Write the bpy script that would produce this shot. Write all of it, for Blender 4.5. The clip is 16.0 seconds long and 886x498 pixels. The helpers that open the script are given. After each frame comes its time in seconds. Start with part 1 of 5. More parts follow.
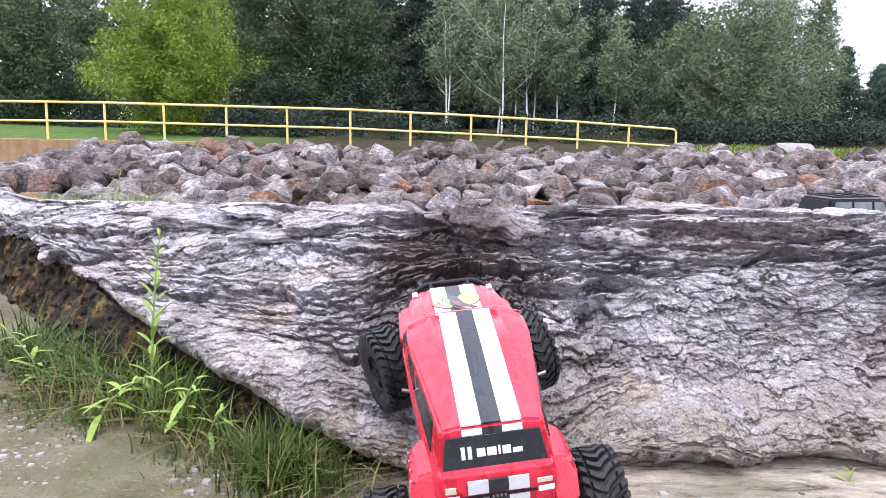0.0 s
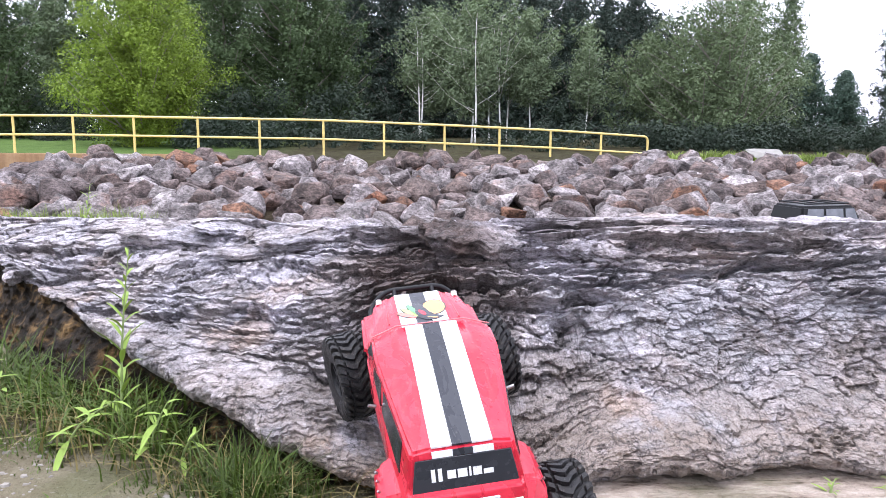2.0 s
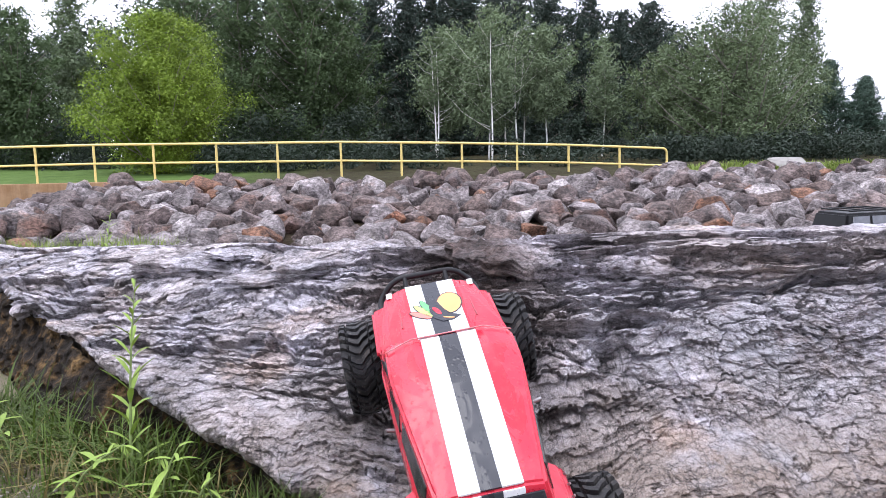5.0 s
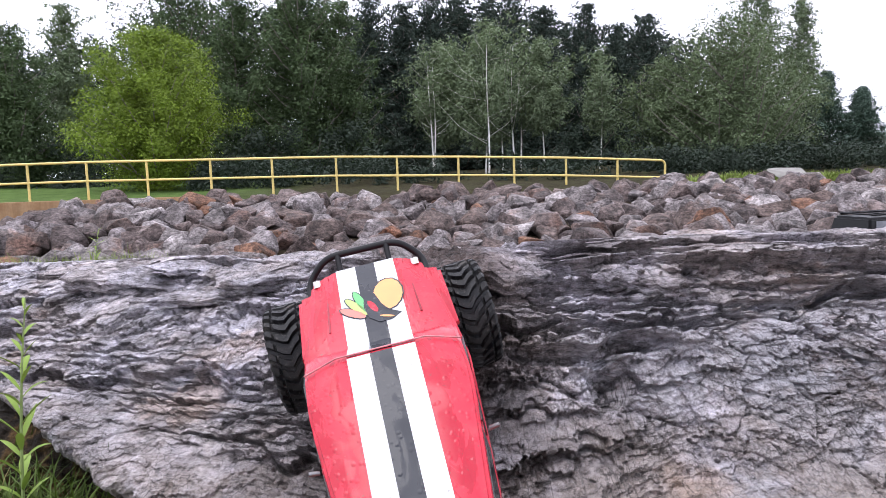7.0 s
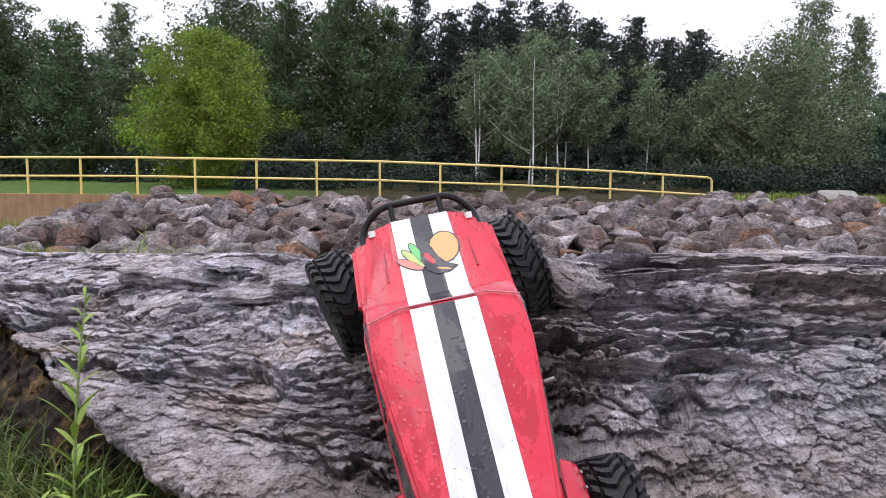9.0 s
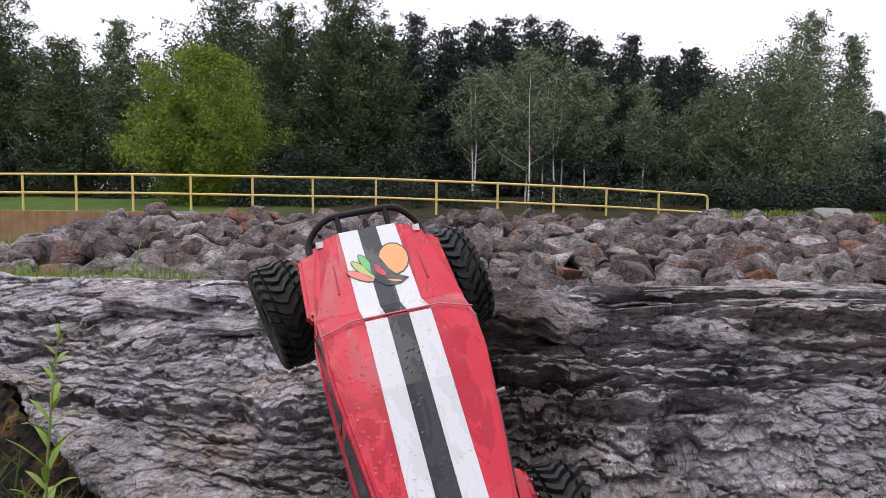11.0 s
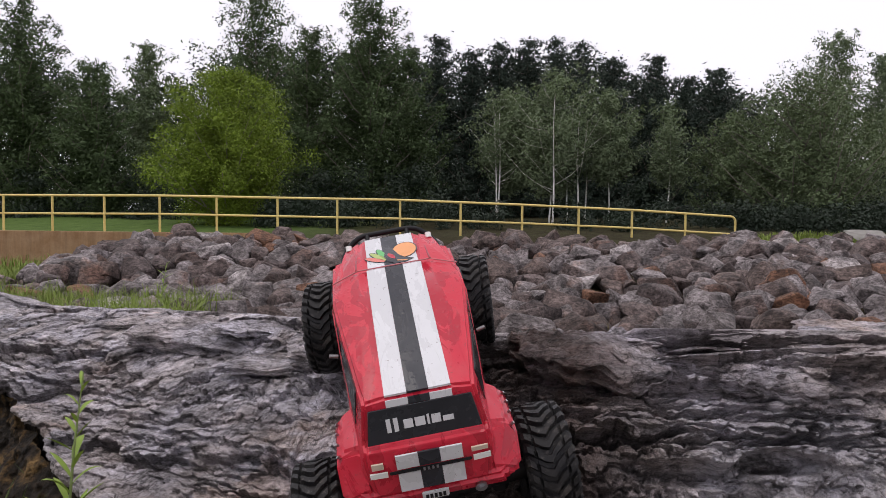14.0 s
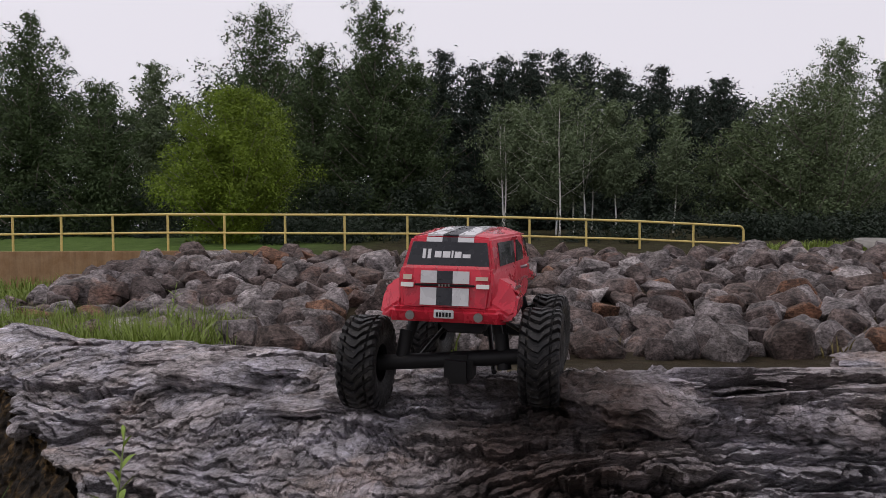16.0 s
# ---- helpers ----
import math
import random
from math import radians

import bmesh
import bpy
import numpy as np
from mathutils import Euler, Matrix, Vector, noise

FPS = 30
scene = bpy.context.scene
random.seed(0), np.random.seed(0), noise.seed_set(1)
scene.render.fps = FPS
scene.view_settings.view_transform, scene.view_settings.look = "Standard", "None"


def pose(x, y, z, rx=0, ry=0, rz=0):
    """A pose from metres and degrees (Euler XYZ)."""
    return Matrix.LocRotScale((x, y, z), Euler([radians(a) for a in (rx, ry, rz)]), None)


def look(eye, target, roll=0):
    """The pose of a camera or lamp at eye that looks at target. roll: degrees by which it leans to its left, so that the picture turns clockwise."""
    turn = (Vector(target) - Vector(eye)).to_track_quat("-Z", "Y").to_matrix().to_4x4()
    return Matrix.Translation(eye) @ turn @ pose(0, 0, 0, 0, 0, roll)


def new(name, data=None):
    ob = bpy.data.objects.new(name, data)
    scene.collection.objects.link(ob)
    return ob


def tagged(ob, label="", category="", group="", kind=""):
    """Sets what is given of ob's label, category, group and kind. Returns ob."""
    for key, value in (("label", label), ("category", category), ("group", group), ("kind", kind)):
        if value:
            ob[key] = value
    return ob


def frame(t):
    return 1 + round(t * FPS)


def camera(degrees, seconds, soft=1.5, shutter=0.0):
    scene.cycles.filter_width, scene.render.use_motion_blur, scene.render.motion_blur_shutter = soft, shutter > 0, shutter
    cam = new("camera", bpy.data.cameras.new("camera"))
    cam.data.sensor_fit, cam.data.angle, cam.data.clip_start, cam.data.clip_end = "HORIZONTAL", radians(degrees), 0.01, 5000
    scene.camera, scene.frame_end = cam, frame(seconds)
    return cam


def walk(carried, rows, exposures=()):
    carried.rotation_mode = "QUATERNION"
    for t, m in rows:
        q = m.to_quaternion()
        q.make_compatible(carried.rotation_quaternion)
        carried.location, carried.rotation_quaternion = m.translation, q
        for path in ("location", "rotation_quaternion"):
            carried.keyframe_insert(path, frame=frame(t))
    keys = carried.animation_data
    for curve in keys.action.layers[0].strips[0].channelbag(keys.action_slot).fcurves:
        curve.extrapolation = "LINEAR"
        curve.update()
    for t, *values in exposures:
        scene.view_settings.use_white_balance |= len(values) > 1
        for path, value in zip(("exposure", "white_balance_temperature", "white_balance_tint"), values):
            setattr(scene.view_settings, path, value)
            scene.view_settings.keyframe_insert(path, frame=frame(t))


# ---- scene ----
cam = camera(60.0, 16.0, soft=0.45)
PATH = [
    (0.0, pose(-0.005, 0.005, 0.624, 80.69, -1.01, -0.25)),
    (0.5, pose(-0.011, 0.015, 0.618, 81.16, -2.68, 0.12)),
    (1.0, pose(-0.009, 0.030, 0.610, 80.62, -1.08, -1.40)),
    (1.5, pose(-0.012, 0.035, 0.630, 81.20, -0.78, -1.93)),
    (2.0, pose(-0.007, 0.027, 0.632, 81.39, -0.43, -2.21)),
    (2.5, pose(-0.010, 0.024, 0.633, 81.65, -0.29, -2.15)),
    (3.0, pose(-0.015, 0.028, 0.643, 81.84, -0.27, -1.91)),
    (3.5, pose(-0.016, 0.024, 0.640, 82.13, 0.22, -2.30)),
    (4.0, pose(-0.022, 0.042, 0.652, 82.50, 0.59, -2.11)),
    (6.5, pose(0.007, 0.322, 0.567, 83.12, 1.80, 0.39)),
    (7.0, pose(0.035, 0.363, 0.583, 83.89, 1.85, -1.11)),
    (7.5, pose(0.036, 0.367, 0.578, 83.83, 2.23, -1.03)),
    (8.0, pose(0.014, 0.360, 0.569, 83.66, 0.99, 0.53)),
    (8.5, pose(0.001, 0.385, 0.581, 84.45, -0.19, 1.64)),
    (9.0, pose(0.002, 0.387, 0.579, 84.53, -0.38, 2.00)),
    (9.5, pose(0.006, 0.396, 0.587, 84.97, -0.54, 1.91)),
    (10.0, pose(0.017, 0.403, 0.598, 85.55, -0.33, 1.58)),
    (12.5, pose(0.002, 0.448, 0.602, 85.80, -0.53, 2.25)),
    (13.0, pose(0.000, 0.447, 0.602, 85.71, -0.45, 2.45)),
    (13.5, pose(-0.008, 0.473, 0.607, 86.30, -0.71, 3.00)),
    (14.0, pose(-0.026, 0.503, 0.622, 87.26, -0.50, 3.45)),
    (14.5, pose(-0.046, 0.510, 0.619, 87.42, 0.39, 3.81)),
    (15.0, pose(-0.063, 0.507, 0.628, 87.81, 0.55, 4.32)),
    (15.5, pose(-0.068, 0.514, 0.647, 88.06, 0.89, 4.37)),
    (16.0, pose(-0.071, 0.512, 0.663, 88.22, 0.41, 3.87)),
]
EXPOSURES = [(0.0, 1.18, 5950, 14), (4.2, 0.97, 5950, 15), (6.5, 0.66, 6050, 15), (9.0, 0.3, 6200, 15), (12.5, -0.25, 6500, 16), (14.5, -0.42, 6600, 15), (16.0, -0.75, 6600, 15)]
walk(cam, PATH, EXPOSURES)

# ---------------------------------------------------------------- light
world = bpy.data.worlds.new("overcast")
scene.world = world
world.use_nodes = True
wn, wl = world.node_tree.nodes, world.node_tree.links
sky = wn.new("ShaderNodeTexSky")
sky.sky_type, sky.sun_disc = "NISHITA", False
sky.sun_elevation, sky.sun_rotation, sky.dust_density, sky.air_density = radians(70), radians(-60), 3.0, 1.0
pale = wn.new("ShaderNodeHueSaturation")
pale.inputs["Saturation"].default_value = 0.18
pale.inputs["Value"].default_value = 0.10
cloud = wn.new("ShaderNodeMix")
cloud.data_type = "RGBA"
cloud.inputs["Factor"].default_value = 0.72
cloud.inputs["B"].default_value = (1.60, 1.60, 1.74, 1)
wl.new(sky.outputs["Color"], pale.inputs["Color"])
wl.new(pale.outputs["Color"], cloud.inputs["A"])
wl.new(cloud.outputs["Result"], wn["Background"].inputs["Color"])
wn["Background"].inputs["Strength"].default_value = 1.0

sun = new("sun", bpy.data.lights.new("sun", "SUN"))
sun.data.energy, sun.data.angle, sun.data.color = 1.3, radians(40), (1.0, 0.96, 0.9)
sun.matrix_world = look((-2.5, 0.5, 10), (0, 2, 0))


# ---------------------------------------------------------------- small tools
def rnd(a, b):
    return random.uniform(a, b)


def mesh_of(name, verts, faces, smooth=False):
    me = bpy.data.meshes.new(name)
    me.from_pydata([tuple(v) for v in verts], [], faces)
    if smooth:
        me.polygons.foreach_set("use_smooth", [True] * len(me.polygons))
    me.update()
    return me


def part(name, bm, material, parent, label=""):
    """Links a bmesh as one mesh object under a thing or a part."""
    me = bpy.data.meshes.new(name)
    bm.normal_update()
    bm.to_mesh(me)
    bm.free()
    me.materials.append(material)
    ob = new(name, me)
    ob.parent = parent
    if label:
        ob["label"] = label
    return ob


def flat_part(name, me, material, parent, label=""):
    if not me.materials:
        me.materials.append(material)
    ob = new(name, me)
    ob.parent = parent
    if label:
        ob["label"] = label
    return ob


def shade(bm, angle=35):
    lim = math.cos(radians(angle))
    for f in bm.faces:
        f.smooth = True
    for e in bm.edges:
        if len(e.link_faces) == 2:
            e.smooth = e.link_faces[0].normal.dot(e.link_faces[1].normal) > lim
        else:
            e.smooth = False


def hull(points, bevel=0.0, segments=2):
    """A convex solid round the points, its edges rounded."""
    bm = bmesh.new()
    for p in points:
        bm.verts.new(p)
    r = bmesh.ops.convex_hull(bm, input=bm.verts)
    loose = [v for v in bm.verts if not v.link_faces]
    if loose:
        bmesh.ops.delete(bm, geom=loose, context="VERTS")
    bmesh.ops.recalc_face_normals(bm, faces=bm.faces)
    bmesh.ops.dissolve_limit(bm, angle_limit=radians(2), verts=bm.verts, edges=bm.edges)
    if bevel:
        bmesh.ops.bevel(bm, geom=list(bm.edges), offset=bevel, segments=segments, affect="EDGES", clamp_overlap=True)
    bm.normal_update()
    shade(bm)
    return bm


def block(cx, cy, cz, sx, sy, sz, bevel=0.0, m=None):
    pts = [Vector((cx + i * sx / 2, cy + j * sy / 2, cz + k * sz / 2)) for i in (-1, 1) for j in (-1, 1) for k in (-1, 1)]
    if m:
        pts = [m @ p for p in pts]
    return hull(pts, bevel)


def plate(corners, thick, bevel=0.0):
    """A thin sheet over four corners, raised along its normal."""
    c = [Vector(p) for p in corners]
    n = (c[2] - c[0]).cross(c[3] - c[1]).normalized()
    return hull([p - n * thick * 0.5 for p in c] + [p + n * thick * 0.5 for p in c], bevel, 1)


def join(*bms):
    out = bmesh.new()
    for b in bms:
        me = bpy.data.meshes.new("tmp")
        b.to_mesh(me)
        b.free()
        out.from_mesh(me)
        bpy.data.meshes.remove(me)
    out.normal_update()
    return out


def tube_data(points, radii, sides=6):
    """Vertices and faces of a tapered tube along the points."""
    verts, faces = [], []
    n = len(points)
    up = Vector((0.31, 0.17, 0.93))
    for i, p in enumerate(points):
        p = Vector(p)
        a, b = Vector(points[max(i - 1, 0)]), Vector(points[min(i + 1, n - 1)])
        d = (b - a).normalized()
        s = d.cross(up)
        if s.length < 0.05:
            s = d.cross(Vector((1, 0, 0)))
        s.normalize()
        u = s.cross(d)
        for k in range(sides):
            w = 2 * math.pi * k / sides
            verts.append(p + (s * math.cos(w) + u * math.sin(w)) * radii[i])
    for i in range(n - 1):
        for k in range(sides):
            k2 = (k + 1) % sides
            faces.append((i * sides + k, i * sides + k2, (i + 1) * sides + k2, (i + 1) * sides + k))
    faces.append(tuple(reversed(range(sides))))
    faces.append(tuple((n - 1) * sides + k for k in range(sides)))
    return verts, faces


def tube(points, r, sides=8, smooth=True):
    radii = r if isinstance(r, (list, tuple)) else [r] * len(points)
    v, f = tube_data(points, radii, sides)
    bm = bmesh.new()
    vs = [bm.verts.new(p) for p in v]
    for q in f:
        bm.faces.new([vs[i] for i in q])
    bmesh.ops.recalc_face_normals(bm, faces=bm.faces)
    bm.normal_update()
    shade(bm, 50)
    return bm


def rounded(points, r, steps=4):
    """Points of a path whose corners are rounded."""
    pts = [Vector(p) for p in points]
    out = [pts[0]]
    for a, b, c in zip(pts, pts[1:], pts[2:]):
        d1, d2 = (a - b), (c - b)
        k = min(r, d1.length * 0.45, d2.length * 0.45)
        p, q = b + d1.normalized() * k, b + d2.normalized() * k
        for i in range(steps + 1):
            t = i / steps
            out.append(p * (1 - t) ** 2 + b * 2 * t * (1 - t) + q * t * t)
    out.append(pts[-1])
    return out


def hash3(ix, iy, iz, seed):
    h = (ix * 374761393 + iy * 668265263 + iz * 2147483647 + seed * 1274126177) & 0xFFFFFFFF
    h = ((h ^ (h >> 13)) * 1274126177) & 0xFFFFFFFF
    h = ((h ^ (h >> 16)) * 2246822519) & 0xFFFFFFFF
    return ((h ^ (h >> 15)) & 0xFFFFFF) / float(0xFFFFFF)


def vnoise(x, y, z, seed=0):
    """Smooth value noise on arrays, 0 to 1."""
    fx, fy, fz = np.floor(x), np.floor(y), np.floor(z)
    ix, iy, iz = fx.astype(np.int64), fy.astype(np.int64), fz.astype(np.int64)
    u, v, w = x - fx, y - fy, z - fz
    u, v, w = (q * q * q * (q * (q * 6 - 15) + 10) for q in (u, v, w))
    r = 0
    for a in (0, 1):
        for b in (0, 1):
            for c in (0, 1):
                r = r + hash3(ix + a, iy + b, iz + c, seed) * (u if a else 1 - u) * (v if b else 1 - v) * (w if c else 1 - w)
    return r


def fbm(x, y, z, octaves=4, seed=0, gain=0.5):
    s, amp, tot = 0, 1.0, 0
    for o in range(octaves):
        s = s + amp * vnoise(x * 2 ** o + 17.3 * o, y * 2 ** o + 5.1 * o, z * 2 ** o - 3.7 * o, seed + o)
        tot += amp
        amp *= gain
    return s / tot


def ridged(x, y, z, octaves=4, seed=0):
    s, amp, tot = 0, 1.0, 0
    for o in range(octaves):
        s = s + amp * (1 - np.abs(2 * vnoise(x * 2 ** o, y * 2 ** o, z * 2 ** o, seed + o) - 1))
        tot += amp
        amp *= 0.5
    return s / tot


def cells2(u, v, seed):
    """Cell noise on arrays: edge distance, a random number per cell, and the offset from the cell's heart."""
    fu, fv = np.floor(u).astype(np.int64), np.floor(v).astype(np.int64)
    d1 = np.full(u.shape, 9.0)
    d2 = np.full(u.shape, 9.0)
    r, ou, ov = np.zeros(u.shape), np.zeros(u.shape), np.zeros(u.shape)
    for i in (-1, 0, 1):
        for j in (-1, 0, 1):
            pu = fu + i + 0.1 + 0.8 * hash3(fu + i, fv + j, fu * 0 + 1, seed)
            pv = fv + j + 0.1 + 0.8 * hash3(fu + i, fv + j, fu * 0 + 2, seed)
            d = np.hypot(u - pu, v - pv)
            near = d < d1
            d2 = np.where(near, d1, np.minimum(d2, d))
            r = np.where(near, hash3(fu + i, fv + j, fu * 0 + 3, seed), r)
            ou, ov = np.where(near, u - pu, ou), np.where(near, v - pv, ov)
            d1 = np.where(near, d, d1)
    return d2 - d1, r, ou, ov


def grid_mesh(name, P, smooth=True):
    """A sheet from an array rows x columns x 3."""
    r, c, _ = P.shape
    me = bpy.data.meshes.new(name)
    idx = np.arange(r * c).reshape(r, c)
    q = np.stack([idx[:-1, :-1], idx[:-1, 1:], idx[1:, 1:], idx[1:, :-1]], -1).reshape(-1, 4)
    me.vertices.add(r * c)
    me.vertices.foreach_set("co", P.reshape(-1).astype(np.float32))
    me.loops.add(q.size)
    me.loops.foreach_set("vertex_index", q.reshape(-1).astype(np.int32))
    me.polygons.add(len(q))
    me.polygons.foreach_set("loop_start", np.arange(0, q.size, 4, dtype=np.int32))
    me.polygons.foreach_set("loop_total", np.full(len(q), 4, np.int32))
    me.polygons.foreach_set("use_smooth", np.full(len(q), smooth))
    me.update(calc_edges=True)
    return me


def quads_mesh(name, V, n=4):
    """Loose faces of n corners each from an array count x n x 3."""
    k = len(V)
    me = bpy.data.meshes.new(name)
    me.vertices.add(k * n)
    me.vertices.foreach_set("co", V.reshape(-1).astype(np.float32))
    me.loops.add(k * n)
    me.loops.foreach_set("vertex_index", np.arange(k * n, dtype=np.int32))
    me.polygons.add(k)
    me.polygons.foreach_set("loop_start", np.arange(0, k * n, n, dtype=np.int32))
    me.polygons.foreach_set("loop_total", np.full(k, n, np.int32))
    me.update(calc_edges=True)
    return me


# ---------------------------------------------------------------- materials
class Mat:
    """A node material in the making."""

    def __init__(self, name, rough=0.6, metal=0.0, spec=0.5):
        self.m = bpy.data.materials.new(name)
        self.m.use_nodes = True
        self.n, self.l = self.m.node_tree.nodes, self.m.node_tree.links
        self.b = self.n["Principled BSDF"]
        self.b.inputs["Roughness"].default_value = rough
        self.b.inputs["Metallic"].default_value = metal
        self.b.inputs["Specular IOR Level"].default_value = spec
        self.co = self.n.new("ShaderNodeTexCoord").outputs["Object"]

    def at(self, sx, sy, sz, geo=False):
        k = self.n.new("ShaderNodeMapping")
        k.inputs["Scale"].default_value = (sx, sy, sz)
        self.l.new(self.n.new("ShaderNodeNewGeometry").outputs["Position"] if geo else self.co, k.inputs["Vector"])
        return k.outputs["Vector"]

    def noise(self, scale, detail=4, rough=0.55, vec=None, distort=0.0):
        k = self.n.new("ShaderNodeTexNoise")
        k.inputs["Scale"].default_value, k.inputs["Detail"].default_value = scale, detail
        k.inputs["Roughness"].default_value, k.inputs["Distortion"].default_value = rough, distort
        self.l.new(vec or self.co, k.inputs["Vector"])
        return k.outputs["Fac"]

    def cells(self, scale, feature="DISTANCE_TO_EDGE", vec=None):
        k = self.n.new("ShaderNodeTexVoronoi")
        k.feature = feature
        k.inputs["Scale"].default_value = scale
        self.l.new(vec or self.co, k.inputs["Vector"])
        return k.outputs["Distance"]

    def ramp(self, fac, stops):
        k = self.n.new("ShaderNodeValToRGB")
        e = k.color_ramp.elements
        while len(e) < len(stops):
            e.new(0.5)
        for s, (p, c) in zip(e, stops):
            s.position = p
            s.color = (*c, 1) if isinstance(c, tuple) else (c, c, c, 1)
        self.l.new(fac, k.inputs["Fac"])
        return k.outputs["Color"]

    def mix(self, fac, a, b, how="MIX"):
        k = self.n.new("ShaderNodeMix")
        k.data_type, k.blend_type = "RGBA", how
        for s, v in (("Factor", fac), ("A", a), ("B", b)):
            if isinstance(v, tuple):
                k.inputs[s].default_value = (*v, 1)
            elif isinstance(v, (int, float)):
                k.inputs[s].default_value = v
            else:
                self.l.new(v, k.inputs[s])
        return k.outputs["Result"]

    def colour(self, c):
        if isinstance(c, tuple):
            self.b.inputs["Base Color"].default_value = (*c, 1)
        else:
            self.l.new(c, self.b.inputs["Base Color"])
        return self

    def rough(self, c):
        self.l.new(c, self.b.inputs["Roughness"])
        return self

    def bump(self, height, strength=0.4, dist=0.01):
        k = self.n.new("ShaderNodeBump")
        k.inputs["Strength"].default_value, k.inputs["Distance"].default_value = strength, dist
        self.l.new(height, k.inputs["Height"])
        old = self.b.inputs["Normal"].links
        if old:
            self.l.new(old[0].from_socket, k.inputs["Normal"])
        self.l.new(k.outputs["Normal"], self.b.inputs["Normal"])
        return self

    def each(self, island=False):
        if island:
            return self.n.new("ShaderNodeNewGeometry").outputs["Random Per Island"]
        return self.n.new("ShaderNodeObjectInfo").outputs["Random"]


def plain(name, c, rough=0.6, metal=0.0, var=0.25, scale=30.0, bump=0.15, dist=0.002):
    k = Mat(name, rough, metal)
    f = k.noise(scale, 5)
    lo = tuple(x * (1 - var) for x in c)
    hi = tuple(min(1.0, x * (1 + var)) for x in c)
    g = k.noise(scale * 0.17, 3)
    k.colour(k.mix(0.4, k.ramp(f, [(0.3, lo), (0.7, hi)]), k.ramp(g, [(0.3, lo), (0.7, hi)])))
    k.bump(f, bump, dist)
    return k.m


def rock_material():
    k = Mat("grey_schist", 0.6, 0, 0.45)
    spot = k.co
    beds = k.n.new("ShaderNodeTexCoord").outputs["UV"]

    def along(sx, sy):
        m = k.n.new("ShaderNodeMapping")
        m.inputs["Scale"].default_value = (sx, sy, 1)
        k.l.new(beds, m.inputs["Vector"])
        return m.outputs["Vector"]

    def span(socket, a, b, lo=0.0, hi=1.0):
        m = k.n.new("ShaderNodeMapRange")
        m.inputs["From Min"].default_value, m.inputs["From Max"].default_value = a, b
        m.inputs["To Min"].default_value, m.inputs["To Max"].default_value = lo, hi
        k.l.new(socket, m.inputs["Value"])
        return m.outputs["Result"]

    def both(*f):
        r = f[0]
        for q in f[1:]:
            r = k.mix(1.0, r, q, "MULTIPLY")
        return r

    place = k.n.new("ShaderNodeSeparateXYZ")
    k.l.new(spot, place.inputs[0])
    bed = k.n.new("ShaderNodeSeparateXYZ")
    k.l.new(beds, bed.inputs[0])
    mid = k.noise(11, 6, 0.66, k.at(0.8, 1, 1.2), 0.3)
    fine = k.noise(70, 8, 0.80, k.at(0.75, 1, 1.3), 0.3)
    grit = k.noise(330, 3, 0.75)
    streak = k.noise(1.0, 7, 0.72, along(16, 62), 0.5)
    base = k.ramp(mid, [(0.34, (0.145, 0.135, 0.137)), (0.48, (0.37, 0.356, 0.363)), (0.64, (0.62, 0.605, 0.625))])
    base = k.mix(0.9, base, k.ramp(fine, [(0.37, (0.14, 0.135, 0.13)), (0.45, (0.75, 0.74, 0.73)), (0.54, (1.15, 1.14, 1.15)), (0.66, (1.6, 1.59, 1.63))]), "MULTIPLY")
    base = k.mix(0.75, base, k.ramp(streak, [(0.37, (0.12, 0.115, 0.11)), (0.45, (0.88, 0.87, 0.86)), (0.60, (1.4, 1.39, 1.41))]), "MULTIPLY")
    base = k.mix(0.8, base, k.ramp(k.noise(7, 5, 0.65), [(0.42, (1.06, 0.98, 0.95)), (0.58, (0.98, 0.985, 1.09))]), "MULTIPLY")
    # pale lichen bloom, mostly on the broad cracked face
    bloom = k.ramp(k.noise(7.5, 8, 0.76, k.at(1, 1, 0.9), 0.4), [(0.44, 0.0), (0.53, 1.0)])
    bloom = both(bloom, span(place.outputs["X"], 0.2, 0.5, 0.35), span(bed.outputs["Y"], -0.12, -0.20, 0.25), k.ramp(fine, [(0.36, 0.15), (0.5, 0.9)]))
    base = k.mix(k.mix(0.85, (0, 0, 0), bloom), base, k.mix(fine, (0.30, 0.30, 0.33), (0.74, 0.74, 0.80)))
    # tan silt dried on the foot
    tan = k.ramp(k.noise(6, 6, 0.68), [(0.33, 0.0), (0.48, 1.0)])
    film = both(span(place.outputs["Z"], 0.27, 0.13, 0.10), tan, k.ramp(fine, [(0.34, 0.2), (0.48, 1.0)]))
    base = k.mix(k.mix(0.8, (0, 0, 0), film), base, k.mix(fine, (0.15, 0.108, 0.082), (0.52, 0.42, 0.34)))
    ochre = k.ramp(k.noise(4.2, 5, 0.6, k.at(1, 1.3, 1.3)), [(0.60, 0.0), (0.68, 1.0)])
    base = k.mix(k.mix(0.4, (0, 0, 0), ochre), base, k.mix(1.0, base, (1.15, 0.86, 0.58), "MULTIPLY"))
    # dark weathered beds
    crust = k.ramp(k.noise(1.0, 7, 0.7, along(5, 17), 0.4), [(0.40, 0.0), (0.53, 1.0)])
    crust = both(span(bed.outputs["Y"], -0.28, -0.17), span(place.outputs["X"], -0.5, 0.15, 0.3), crust)
    base = k.mix(crust, base, k.mix(1.0, base, (0.82, 0.785, 0.77), "MULTIPLY"))
    # wet brown mud dragged up by tyres
    wx = both(span(place.outputs["X"], -0.22, -0.08), span(place.outputs["X"], 0.24, 0.10))
